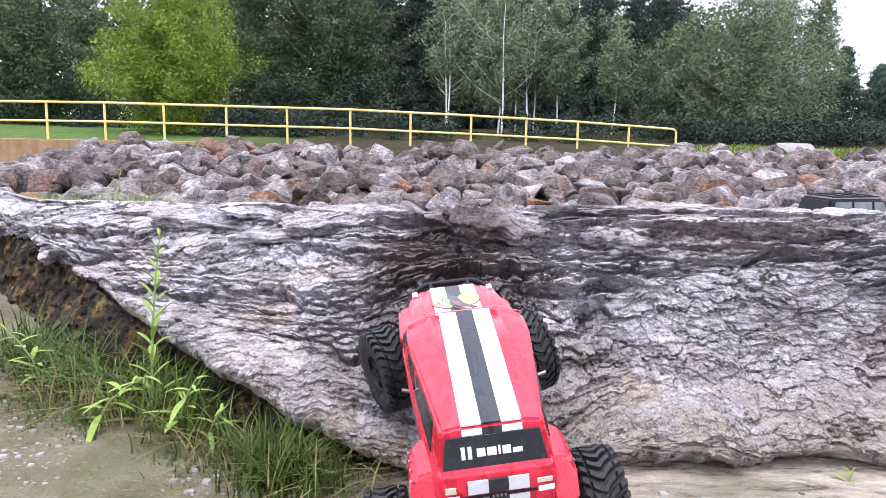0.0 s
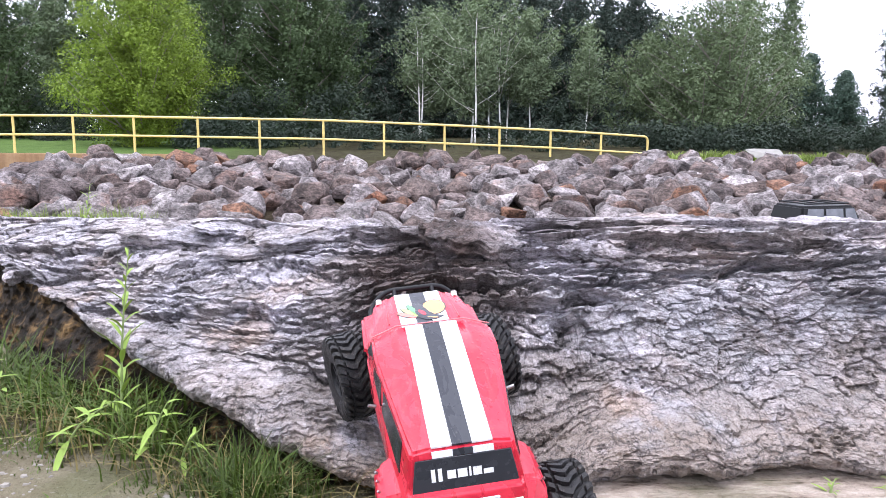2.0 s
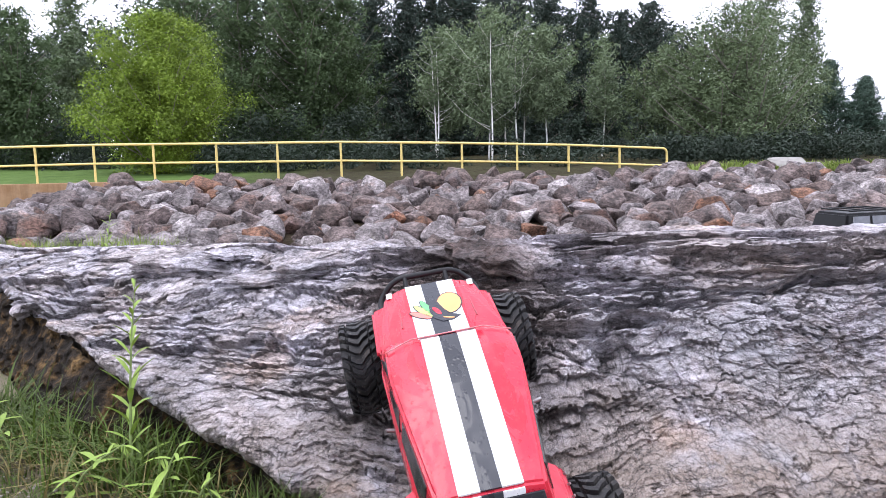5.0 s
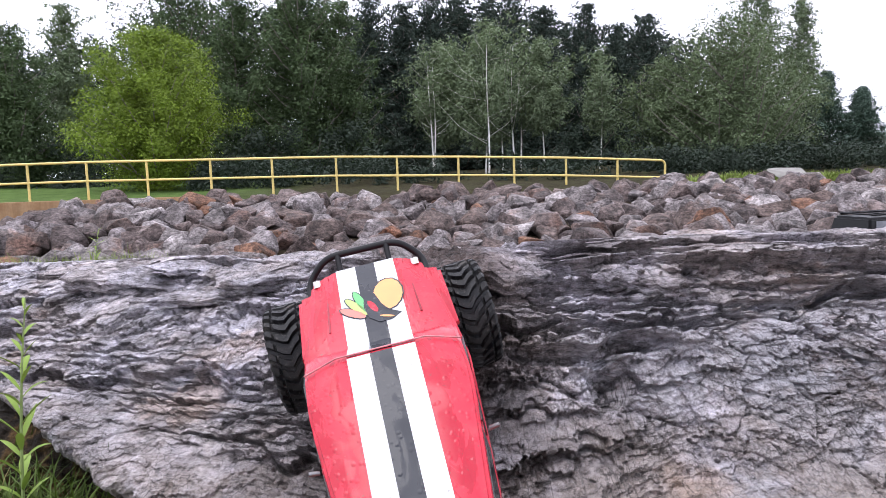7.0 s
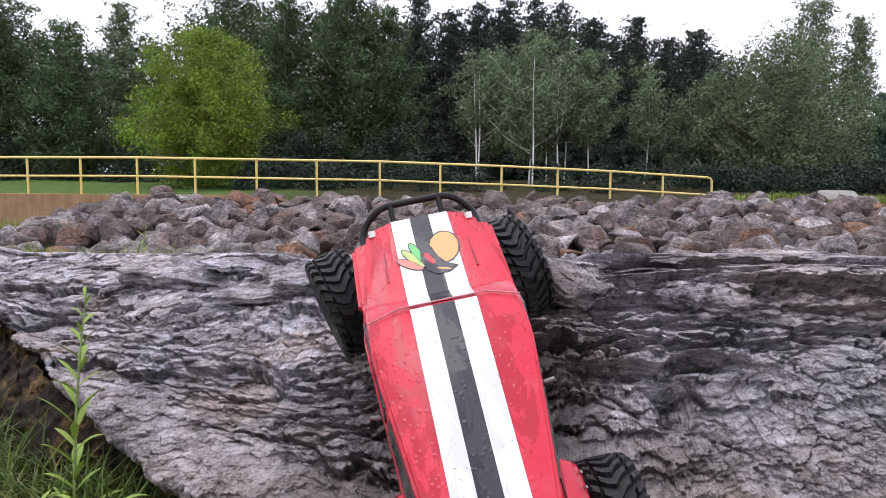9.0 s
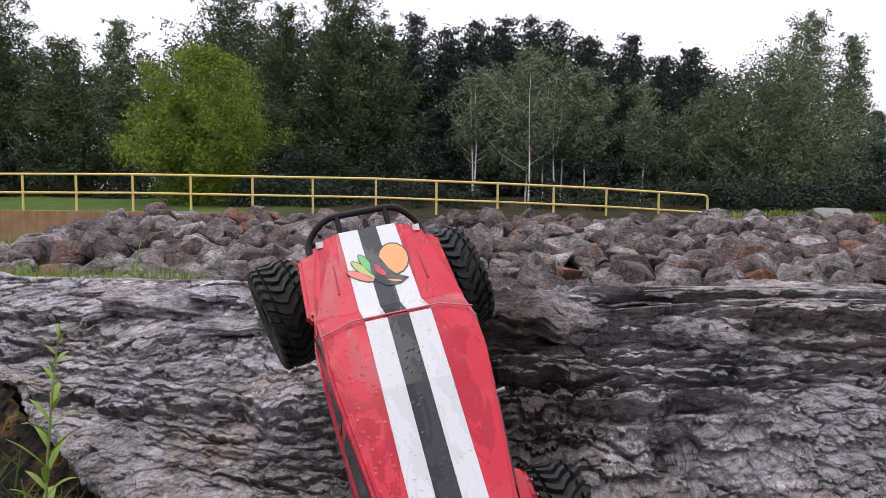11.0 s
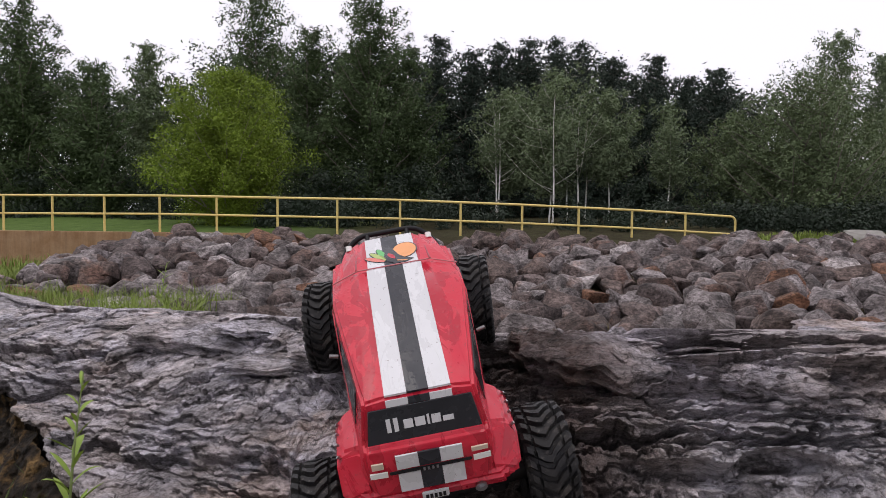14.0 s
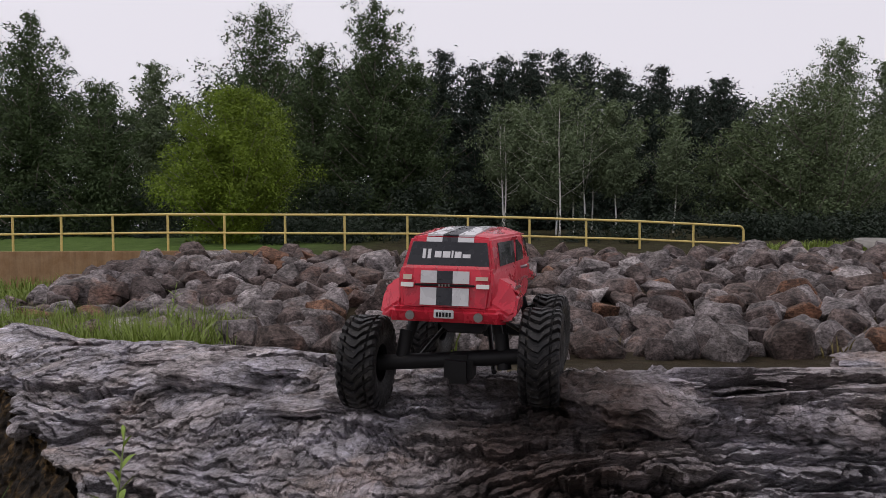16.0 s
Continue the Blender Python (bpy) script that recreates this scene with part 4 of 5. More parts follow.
def build_grass():
    rng = np.random.default_rng(9)

    def tuft(n, x0, x1, y0, y1, h, w, lean, mat, name, label, patch=0.0):
        # follows the undercut lip of the rock
        u = rng.uniform(0, 1, n)
        x = x0 + (x1 - x0) * u + rng.normal(0, 0.03, n)
        y = y0 + (y1 - y0) * u + rng.normal(0, 0.045, n)
        if patch:
            keep = fbm(x * patch, y * patch, x * 0, 2, 4) > 0.48
            x, y = x[keep], y[keep]
        s = np.stack([x, y, gz(x, y) - 0.005], 1)
        me = quads_mesh(name, blades(s, rng, h, w, lean))
        me.materials.append(mat)
        tagged(new(name, me), label, "grass", kind="stuff")

    tuft(900, -1.0, -0.40, 1.70, 1.33, 0.15, 0.0045, 1.0, M_GRASS, "grass", "long green grass below the undercut rock edge")
    tuft(300, -0.46, -0.14, 1.33, 1.12, 0.08, 0.003, 1.0, M_GRASS, "grass", "long green grass below the undercut rock edge")
    tuft(420, -0.31, -0.21, 1.18, 1.12, 0.12, 0.0035, 0.8, M_GRASS, "grass", "thick tuft of green grass below the rock edge")
    tuft(420, -0.95, -0.15, 1.62, 1.10, 0.11, 0.003, 1.2, M_GRASS_DRY, "dry_grass", "dry straw-coloured grass among the green")
    tuft(1800, -0.95, -0.14, 1.52, 1.09, 0.025, 0.003, 0.9, M_GRASS, "grass", "short green grass on the mud", 6.0)
    # grass between the rock and the stones
    n = 14000
    x, y = rng.uniform(-9.5, -0.5, n), rng.uniform(8.6, 12.2, n)
    keep = (fbm(x * 0.7, y * 0.7, x * 0, 3, 14) + np.interp(x, [-8, -4.7, -3.7, 1], [0.24, 0.20, -0.05, -0.2]) > 0.5)
    s = np.stack([x[keep], y[keep], gz(x[keep], y[keep])], 1)
    me = quads_mesh("grass", blades(s, rng, 0.58, 0.025, 0.6, 3))
    me.materials.append(M_FRESH)
    tagged(new("grass", me), "tall fresh grass in the hollow behind the rock", "grass", kind="stuff")
    n = 5200
    x, y = rng.uniform(-15, -7.0, n), rng.uniform(10, 20.3, n)
    keep = x < -8.3 - (y - 12.5) * 0.27
    s = np.stack([x[keep], y[keep], gz(x[keep], y[keep])], 1)
    me = quads_mesh("grass", blades(s, rng, 0.5, 0.04, 0.6, 3))
    me.materials.append(M_FRESH)
    tagged(new("grass", me), "tall fresh grass below the retaining wall", "grass", kind="stuff")
    n = 1500
    x, y = rng.uniform(1.5, 9, n), rng.uniform(10.2, 12.2, n)
    keep = fbm(x * 0.9, y * 0.9, x * 0, 3, 15) > 0.56
    s = np.stack([x[keep], y[keep], gz(x[keep], y[keep])], 1)
    me = quads_mesh("dry_grass", blades(s, rng, 0.3, 0.03, 0.7, 3))
    me.materials.append(M_GRASS_DRY)
    tagged(new("dry_grass", me), "yellowish grass at the foot of the stones", "grass", kind="stuff")
    n = 2600
    x, y = rng.uniform(6.8, 15, n), rng.uniform(19.6, 21.5, n)
    s = np.stack([x, y, gz(x, y)], 1)
    me = quads_mesh("lawn_edge", blades(s, rng, 0.24, 0.04, 0.6, 3))
    me.materials.append(M_FRESH)
    tagged(new("lawn_edge", me), "rough yellow-green grass past the railing's end", "grass", kind="stuff")


def build_gravel():
    """Flat stone chips strewn over the mud."""
    rng = np.random.default_rng(31)
    n = 5200
    x, y = rng.uniform(-1.1, 1.5, n), rng.uniform(0.55, 1.45, n)
    keep = (fbm(x * 4, y * 4, x * 0, 3, 51) > 0.46) & (y < np.interp(x, [-1.1, -0.4, -0.1, 0.2, 1.5], [1.6, 1.28, 1.08, 1.12, 1.14]))
    x, y = x[keep], y[keep]
    n = len(x)
    z = gz(x, y)
    s = 0.0025 * rng.pareto(2.2, n) + 0.0025
    s = np.minimum(s, 0.009)
    V, Fc = [], []
    ang = np.linspace(0, 2 * np.pi, 6)[:-1]
    for i in range(n):
        k = len(V)
        r = s[i] * rng.uniform(0.6, 1.1, 5)
        a0 = rng.uniform(0, 6)
        for q in range(5):
            V.append((x[i] + math.cos(ang[q] + a0) * r[q] * 1.3, y[i] + math.sin(ang[q] + a0) * r[q], z[i] - 0.001))
        for q in range(5):
            V.append((x[i] + math.cos(ang[q] + a0) * r[q], y[i] + math.sin(ang[q] + a0) * r[q] * 0.75, z[i] + s[i] * rng.uniform(0.3, 0.6)))
        Fc.append(tuple(k + 5 + q for q in range(5)))
        Fc += [(k + q, k + (q + 1) % 5, k + 5 + (q + 1) % 5, k + 5 + q) for q in range(5)]
    me = mesh_of("gravel", V, Fc)
    g = Mat("stone_chips", 0.7)
    g.colour(g.ramp(g.each(True), [(0.0, (0.10, 0.09, 0.08)), (0.4, (0.21, 0.19, 0.165)), (0.75, (0.23, 0.21, 0.185)), (1.0, (0.28, 0.26, 0.235))]))
    me.materials.append(g.m)
    tagged(new("gravel", me), "pale flat stone chips strewn over the mud", "gravel", kind="stuff")


def leaf_shape(base, tip, width, bend=0.0):
    """A lance-shaped leaf, folded along its middle."""
    a, b = Vector(base), Vector(tip)
    d = b - a
    s = d.cross(Vector((0, 0, 1)))
    s = s.normalized() if s.length > 1e-6 else Vector((1, 0, 0))
    u = s.cross(d).normalized()
    v, f = [], []
    for i in range(6):
        t = i / 5
        w = width * math.sin(math.pi * min(1, t * 0.92 + 0.06)) ** 0.8 * 0.5
        c = a + d * t - Vector((0, 0, 1)) * bend * t * t * d.length
        v += [c - s * w + u * w * 0.35, c, c + s * w + u * w * 0.35]
    for i in range(5):
        k = i * 3
        f += [(k, k + 1, k + 4, k + 3), (k + 1, k + 2, k + 5, k + 4)]
    return v, f


def build_weed(x, y, h, n, leaf, lean, label, seed, spread=1.0, z=None, up=0.35, thick=1.0):
    rng = random.Random(seed)
    z = float(gz([x], [y])[0]) - 0.01 if z is None else z
    weed = tagged(new("weed"), label, "weed", "weeds by the rock")
    weed.location = (x, y, z)
    pts = [Vector((lean[0] * h * t * t, lean[1] * h * t * t, h * t)) for t in (0, 0.25, 0.5, 0.75, 1.0)]
    part("stem", tube(pts, [q * thick for q in (0.0028, 0.0025, 0.002, 0.0015, 0.0006)], 6), M_STEM, weed)
    for i in range(n):
        t = 0.12 + 0.86 * (i + rng.uniform(0, 0.6)) / n
        k = min(3, int(t * 4))
        p = pts[k].lerp(pts[k + 1], t * 4 - k)
        a = i * 2.4 + rng.uniform(-0.4, 0.4)
        ln = leaf * rng.uniform(0.7, 1.15) * (1.0 - 0.62 * t)
        tip = p + Vector((math.cos(a) * spread, math.sin(a) * spread, up + rng.uniform(-0.2, 0.4))).normalized() * ln
        v, f = leaf_shape(p, tip, ln * rng.uniform(0.12, 0.19), rng.uniform(0.1, 0.5))
        flat_part("leaf", mesh_of("leaf", v, f, True), M_WEED, weed)


def build_weeds():
    build_weed(-0.535, 1.38, 0.37, 28, 0.095, (0.08, 0.0), "tall green weed with lance-shaped leaves below the rock", 1, 0.7, up=0.75)
    build_weed(-0.46, 1.30, 0.13, 12, 0.10, (0.35, -0.2), "broad-leaved green weed below the rock", 2, 1.2, up=0.2)
    build_weed(-0.62, 1.34, 0.12, 14, 0.10, (0.9, -0.3), "sprawling green weed below the rock", 3, 1.2, up=0.1)
    build_weed(-0.80, 1.50, 0.16, 16, 0.09, (-0.4, -0.2), "sprawling green weed below the rock", 4, 1.1, up=0.2)
    build_weed(-0.40, 1.27, 0.10, 8, 0.09, (0.5, -0.4), "broad-leaved green weed below the rock", 7, 1.2, up=0.2)
    build_weed(-4.72, 11.2, 1.0, 22, 0.30, (0.1, 0.0), "tall thin green weed growing among the bank's stones", 8, 0.7, up=0.6, thick=3.5)
    build_weed(0.665, 1.165, 0.035, 9, 0.035, (0.2, 0.0), "small green seedling in the crack at the rock's foot", 5, 1.2)
    build_weed(0.765, 1.165, 0.04, 10, 0.04, (0.3, 0.0), "small green seedling in the crack at the rock's foot", 6, 1.2)


# ---------------------------------------------------------------- trucks
def paint(name, c, rough=0.32, dirt=0.5, wet=0.5):
    k = Mat(name, rough, 0, 0.36)
    f = k.noise(42, 6, 0.65)
    g = k.noise(260, 3, 0.6)
    h = k.noise(24, 5, 0.6, k.at(1.6, 0.5, 1), 0.8)
    dust = k.ramp(f, [(0.50, 0.0), (0.72, 1.0)])
    spots = k.ramp(g, [(0.66, 0.0), (0.70, 1.0)])
    damp = k.ramp(h, [(0.50, 0.0), (0.53, 1.0)])
    base = k.mix(k.mix(wet, (0, 0, 0), damp), c, tuple(x * 0.66 for x in c))
    base = k.mix(k.mix(dirt * 0.5, (0, 0, 0), dust), base, tuple(0.75 * x + 0.25 * y for x, y in zip(c, (0.36, 0.32, 0.29))))
    base = k.mix(k.mix(dirt, (0, 0, 0), spots), base, (0.10, 0.075, 0.06))
    drops = k.cells(130, "F1")
    k.colour(base)
    k.rough(k.mix(damp, k.ramp(f, [(0.35, rough), (0.7, min(1, rough + 0.25))]), (0.14, 0.14, 0.14)))
    k.bump(k.ramp(drops, [(0.10, 1.0), (0.34, 0.0)]), 0.25 * wet, 0.003)
    k.bump(h, 0.08, 0.002)
    return k.m


M_RED = paint("red_lacquer", (0.52, 0.02, 0.042), 0.28, 0.6, 0.7)
M_WHITE = paint("white_stripe", (0.58, 0.585, 0.60), 0.35, 0.6, 0.22)
# about half the body's red, for the ribs on roof and hood
M_DARK_RED = plain("dark_red_rib", (0.26, 0.014, 0.026), 0.35, 0, 0.4, 60)
M_BLACKSTRIPE = paint("charcoal_stripe", (0.022, 0.024, 0.031), 0.34, 0.15, 0.5)
M_BLACK = plain("black_plastic", (0.009, 0.009, 0.010), 0.5, 0, 0.3, 60)
def rubber():
    k = Mat("wet_black_rubber", 0.45, 0, 0.25)
    f, g = k.noise(38, 6, 0.7), k.noise(220, 4, 0.7)
    c = k.ramp(f, [(0.42, (0.008, 0.008, 0.009)), (0.58, (0.020, 0.019, 0.019)), (0.70, (0.075, 0.068, 0.060))])
    k.colour(k.mix(k.ramp(g, [(0.58, 0.0), (0.68, 0.6)]), c, (0.12, 0.11, 0.10)))
    k.rough(k.ramp(f, [(0.4, 0.3), (0.65, 0.8)]))
    k.bump(g, 0.5, 0.002)
    return k.m


M_RUBBER = rubber()
for _m in (M_BLACK, M_RUBBER):
    _m.node_tree.nodes["Principled BSDF"].inputs["Specular IOR Level"].default_value = 0.22
# opaque grey pane; the sky seen in the glass is put into its colour
M_SKYPANE = plain("sky_grey_window", (0.10, 0.105, 0.12), 0.25, 0, 0.5, 25)
M_STEEL = plain("dull_steel", (0.35, 0.35, 0.36), 0.35, 1.0, 0.2, 50)
M_LAMP = plain("clear_lens", (0.75, 0.75, 0.72), 0.15, 0, 0.05)
M_ORANGE = plain("orange_print", (0.72, 0.30, 0.10), 0.4, 0, 0.1)
M_GREENP = plain("green_print", (0.10, 0.40, 0.12), 0.4, 0, 0.1)
M_PALEPRINT = plain("pale_green_print", (0.34, 0.42, 0.12), 0.4, 0, 0.1)
M_PINKPRINT = plain("pink_print", (0.60, 0.16, 0.12), 0.4, 0, 0.1)
M_YEL = plain("cream_print", (0.55, 0.45, 0.36), 0.4, 0, 0.1)


def glass(name, c=(0.012, 0.013, 0.015)):
    k = Mat(name, 0.12, 0, 0.25)
    f = k.noise(30, 5)
    k.colour(k.mix(f, c, tuple(x * 2.2 + 0.01 for x in c)))
    k.rough(k.ramp(f, [(0.3, 0.08), (0.7, 0.35)]))
    return k.m


M_GLASS = glass("dark_window")
M_REARGLASS = glass("black_rear_window", (0.010, 0.011, 0.014))

TYRE_R, TYRE_W = 0.070, 0.055


def tyre_bm():
    """A fat tyre with raked chevron lugs, its axis along x: one closed skin whose rings follow the lugs."""
    # across the tyre: place, radius of the groove, radius of the lug
    prof = [(-0.40, 0.40, 0.40), (-0.47, 0.56, 0.56), (-0.51, 0.70, 0.70), (-0.515, 0.78, 0.80), (-0.50, 0.83, 0.935), (-0.44, 0.88, 0.985), (-0.33, 0.905, 0.995), (-0.31, 0.90, 0.915), (-0.28, 0.90, 0.93),
            (-0.26, 0.915, 1.0), (-0.13, 0.92, 1.005), (0.0, 0.925, 1.005)]
    prof += [(-x, a, b) for x, a, b in reversed(prof[:-1])]
    lugs = 28
    pitch = 2 * math.pi / lugs
    steps = ((0.0, 0), (0.10, 1), (0.56, 1), (0.66, 0))
    bm = bmesh.new()
    rings = []
    for i in range(lugs):
        for at, up in steps:
            ring = []
            for px, low, high in prof:
                rake = 1.25 * min(abs(px), 0.46) / 0.46 + (0.22 if px > 0 else -0.22 if px < 0 else 0)
                a = pitch * (i + at - rake)
                r = (high if up else low) * TYRE_R
                ring.append(bm.verts.new((px * TYRE_W, math.cos(a) * r, math.sin(a) * r)))
            rings.append(ring)
    n = len(rings)
    for i in range(n):
        r1, r2 = rings[i], rings[(i + 1) % n]
        for j in range(len(prof) - 1):
            bm.faces.new((r1[j], r2[j], r2[j + 1], r1[j + 1]))
    bmesh.ops.recalc_face_normals(bm, faces=bm.faces)
    bm.normal_update()
    shade(bm, 32)
    return bm


def rim_bm(side):
    """A beadlock rim with a dished face and six spokes on the outer side."""
    bms = []
    n = 24
    bm = bmesh.new()
    prof = [(-0.40, 0.40), (-0.44, 0.52), (-0.38, 0.50), (-0.30, 0.42), (0.30, 0.42), (0.38, 0.50), (0.44, 0.52), (0.46, 0.47), (0.44, 0.41), (0.20, 0.37), (0.17, 0.12), (0.26, 0.11), (0.26, 0.0)]
    rings = []
    for i in range(n):
        a = 2 * math.pi * i / n
        rings.append([bm.verts.new((side * px * TYRE_W, math.cos(a) * pr * TYRE_R, math.sin(a) * pr * TYRE_R)) for px, pr in prof])
    for i in range(n):
        r1, r2 = rings[i], rings[(i + 1) % n]
        for j in range(len(prof) - 1):
            bm.faces.new((r1[j], r2[j], r2[j + 1], r1[j + 1]))
    bmesh.ops.remove_doubles(bm, verts=bm.verts, dist=1e-5)
    bmesh.ops.recalc_face_normals(bm, faces=bm.faces)
    bm.normal_update()
    shade(bm, 40)
    bms.append(bm)
    for i in range(6):
        m = pose(0, 0, 0, 60 * i, 0, 0)
        bms.append(block(side * 0.27 * TYRE_W, 0, 0.25 * TYRE_R, 0.012, 0.010, 0.34 * TYRE_R, 0.0015, m))
    return join(*bms)


WHEELS = [(-0.129, -0.178), (0.130, -0.178), (-0.113, 0.178), (0.113, 0.178)]
AXLE_Z = 0.048


def add_wheels(truck, spots, tyre_me):
    out = []
    for x, y in spots:
        side = 1 if x > 0 else -1
        w = part("wheel", rim_bm(side), M_BLACK, truck, "black beadlock wheel")
        w.location = (x, y, AXLE_Z)
        t = new("tyre", tyre_me)
        t.parent = w
        t["label"] = "fat black rubber tyre with chevron lugs"
        out.append(w)
    return out


def build_truck():
    truck = tagged(new("toy_truck"), "red toy crawler truck with white and black stripes on rock", "toy truck")
    # lower body: hood, doors and tail as one shell
    tub = hull([(s * x, y, z) for s in (-1, 1) for x, y, z in (
        (0.060, -0.238, 0.140), (0.066, -0.232, 0.192), (0.062, -0.226, 0.199), (0.073, -0.215, 0.150), (0.076, -0.05, 0.128), (0.086, 0.02, 0.135), (0.088, 0.03, 0.190),
        (0.082, 0.06, 0.203), (0.066, 0.178, 0.178), (0.064, 0.188, 0.150), (0.060, 0.186, 0.125), (0.070, -0.20, 0.128), (0.040, 0.185, 0.186), (0.045, 0.07, 0.208), (0.058, -0.21, 0.200))], 0.004, 2)
    body = part("body", tub, M_RED, truck, "glossy red polycarbonate body")
    cab = hull([(s * x, y, z) for s in (-1, 1) for x, y, z in (
        (0.066, -0.220, 0.192), (0.086, 0.03, 0.190), (0.080, 0.068, 0.196), (0.057, -0.200, 0.2375), (0.079, -0.03, 0.2385), (0.0785, 0.016, 0.2345), (0.045, 0.020, 0.2455), (0.035, -0.199, 0.240), (0.05, -0.06, 0.2465))], 0.003, 2)
    part("cab", cab, M_RED, truck, "red cab with tapering roof")
    # bumper, fenders
    part("rear_bumper", hull([(s * x, y, z) for s in (-1, 1) for x, y, z in ((0.086, -0.205, 0.118), (0.090, -0.210, 0.142), (0.080, -0.236, 0.122), (0.076, -0.240, 0.140), (0.070, -0.226, 0.148), (0.066, -0.19, 0.116))], 0.004), M_RED, truck)
    for s in (-1, 1):
        flare = hull([(s * x, y, z) for x, y, z in ((0.062, -0.118, 0.150), (0.066, -0.135, 0.182), (0.066, -0.205, 0.184), (0.062, -0.236, 0.150), (0.090, -0.140, 0.168), (0.091, -0.195, 0.170),
                                                   (0.097, -0.142, 0.158), (0.098, -0.200, 0.158), (0.097, -0.126, 0.134), (0.096, -0.228, 0.128), (0.066, -0.118, 0.130), (0.066, -0.236, 0.122))], 0.005, 2)
        fender = part("rear_fender", flare, M_RED, truck)
        for y, z in ((-0.150, 0.163), (-0.166, 0.1655), (-0.182, 0.166), (-0.198, 0.1645)):
            part("rivet", tube([(s * 0.0925, y, z + 0.002), (s * 0.0950, y, z + 0.0045)], 0.0016, 6), M_STEEL, fender)
        part("front_fender", hull([(s * 0.062, 0.075, 0.175), (s * 0.062, 0.186, 0.160), (s * 0.088, 0.085, 0.172), (s * 0.086, 0.178, 0.158), (s * 0.090, 0.080, 0.160), (s * 0.088, 0.180, 0.145), (s * 0.062, 0.075, 0.15), (s * 0.062, 0.188, 0.14)], 0.004), M_RED, truck)
        # side windows: front door and rear quarter
        def side_pt(y, t, off=0.0012):
            lo = np.interp(y, [-0.22, 0.03, 0.068], [0.066, 0.086, 0.080])
            hi = np.interp(y, [-0.20, -0.03, 0.016], [0.057, 0.079, 0.0785])
            return (s * (lo + (hi - lo) * t + off), y, 0.192 + (0.2365 - 0.192) * t)
        for y0, y1, ys in ((-0.185, -0.085, 0.012), (-0.072, 0.045, -0.035)):
            c = [side_pt(y0, 0.12), side_pt(y1, 0.12), side_pt(y1 + (ys if ys < 0 else 0), 0.86), side_pt(y0 + (ys if ys > 0 else 0), 0.86)]
            part("side_window", plate(c, 0.0018), M_GLASS, truck, "dark side window")
        # lamps
        part("headlight", tube([(s * 0.058, 0.170, 0.182), (s * 0.058, 0.176, 0.1865)], 0.0045, 10), M_LAMP, truck, "small white screw-like lamp on the hood corner")
        part("tail_light", plate([(s * 0.044, -0.2385, 0.170), (s * 0.062, -0.2375, 0.170), (s * 0.062, -0.2368, 0.176), (s * 0.044, -0.2378, 0.176)], 0.002), M_LAMP, truck, "narrow pale reversing light")
        part("tow_point", join(tube([(s * 0.048, -0.2395, 0.131), (s * 0.048, -0.2425, 0.131)], 0.0065, 10), block(s * 0.048, -0.243, 0.131, 0.006, 0.003, 0.006, 0.001)), M_STEEL, truck, "round dark tow point")
        part("body_pin", tube([(s * 0.084, -0.06, 0.187), (s * 0.094, -0.06, 0.190)], 0.0025, 8), M_STEEL, truck)
    # roof, hood and tail stripes: white, black, white
    def strip(name, mat, x0, x1, ys, zf, thick=0.0016, taper=0.0, label=""):
        bm = bmesh.new()
        rows = []
        for y in ys:
            rows.append([(bm.verts.new((x, y, zf(x, y) + thick)), bm.verts.new((x, y, zf(x, y) - 0.001))) for x in (x0, x1)])
        for a, b in zip(rows, rows[1:]):
            bm.faces.new((a[0][0], a[1][0], b[1][0], b[0][0]))
            bm.faces.new((a[0][1], a[0][0], b[0][0], b[0][1]))
            bm.faces.new((a[1][0], a[1][1], b[1][1], b[1][0]))
        bm.faces.new((rows[0][0][1], rows[0][1][1], rows[0][1][0], rows[0][0][0]))
        bm.faces.new((rows[-1][0][0], rows[-1][1][0], rows[-1][1][1], rows[-1][0][1]))
        bmesh.ops.recalc_face_normals(bm, faces=bm.faces)
        part(name, bm, mat, truck, label)
    def roof_line(x, y):
        return float(np.interp(y, [-0.20, -0.06, 0.02], [0.2400, 0.2468, 0.2458]))
    def hood_line(x, y):
        return float(np.interp(y, [0.0235, 0.056, 0.07, 0.185], [0.2425, 0.2095, 0.2080, 0.1862]))
    ry, hy = [-0.198, -0.13, -0.06, 0.018], [0.0235, 0.040, 0.056, 0.070, 0.12, 0.182]
    for x0, x1, mat, nm in ((-0.034, -0.0112, M_WHITE, "white_stripe"), (-0.0111, 0.0111, M_BLACKSTRIPE, "black_stripe"), (0.0112, 0.034, M_WHITE, "white_stripe")):
        strip(nm, mat, x0, x1, ry, roof_line)
        strip(nm, mat, x0, x1, hy, hood_line)
        c = [(x0, -0.2012, 0.2375), (x1, -0.2012, 0.2375), (x1, -0.2040, 0.2310), (x0, -0.2040, 0.2310)]
        part(nm, plate(c, 0.0024), mat, truck)
        for z0, z1 in ((0.176, 0.193), (0.146, 0.170)):
            ya, yb = -0.2335 - (0.193 - z0) * 0.11, -0.2335 - (0.193 - z1) * 0.11
            part(nm, plate([(x0, ya - 0.0012, z0), (x1, ya - 0.0012, z0), (x1, yb - 0.0012, z1), (x0, yb - 0.0012, z1)], 0.0022), mat, truck)
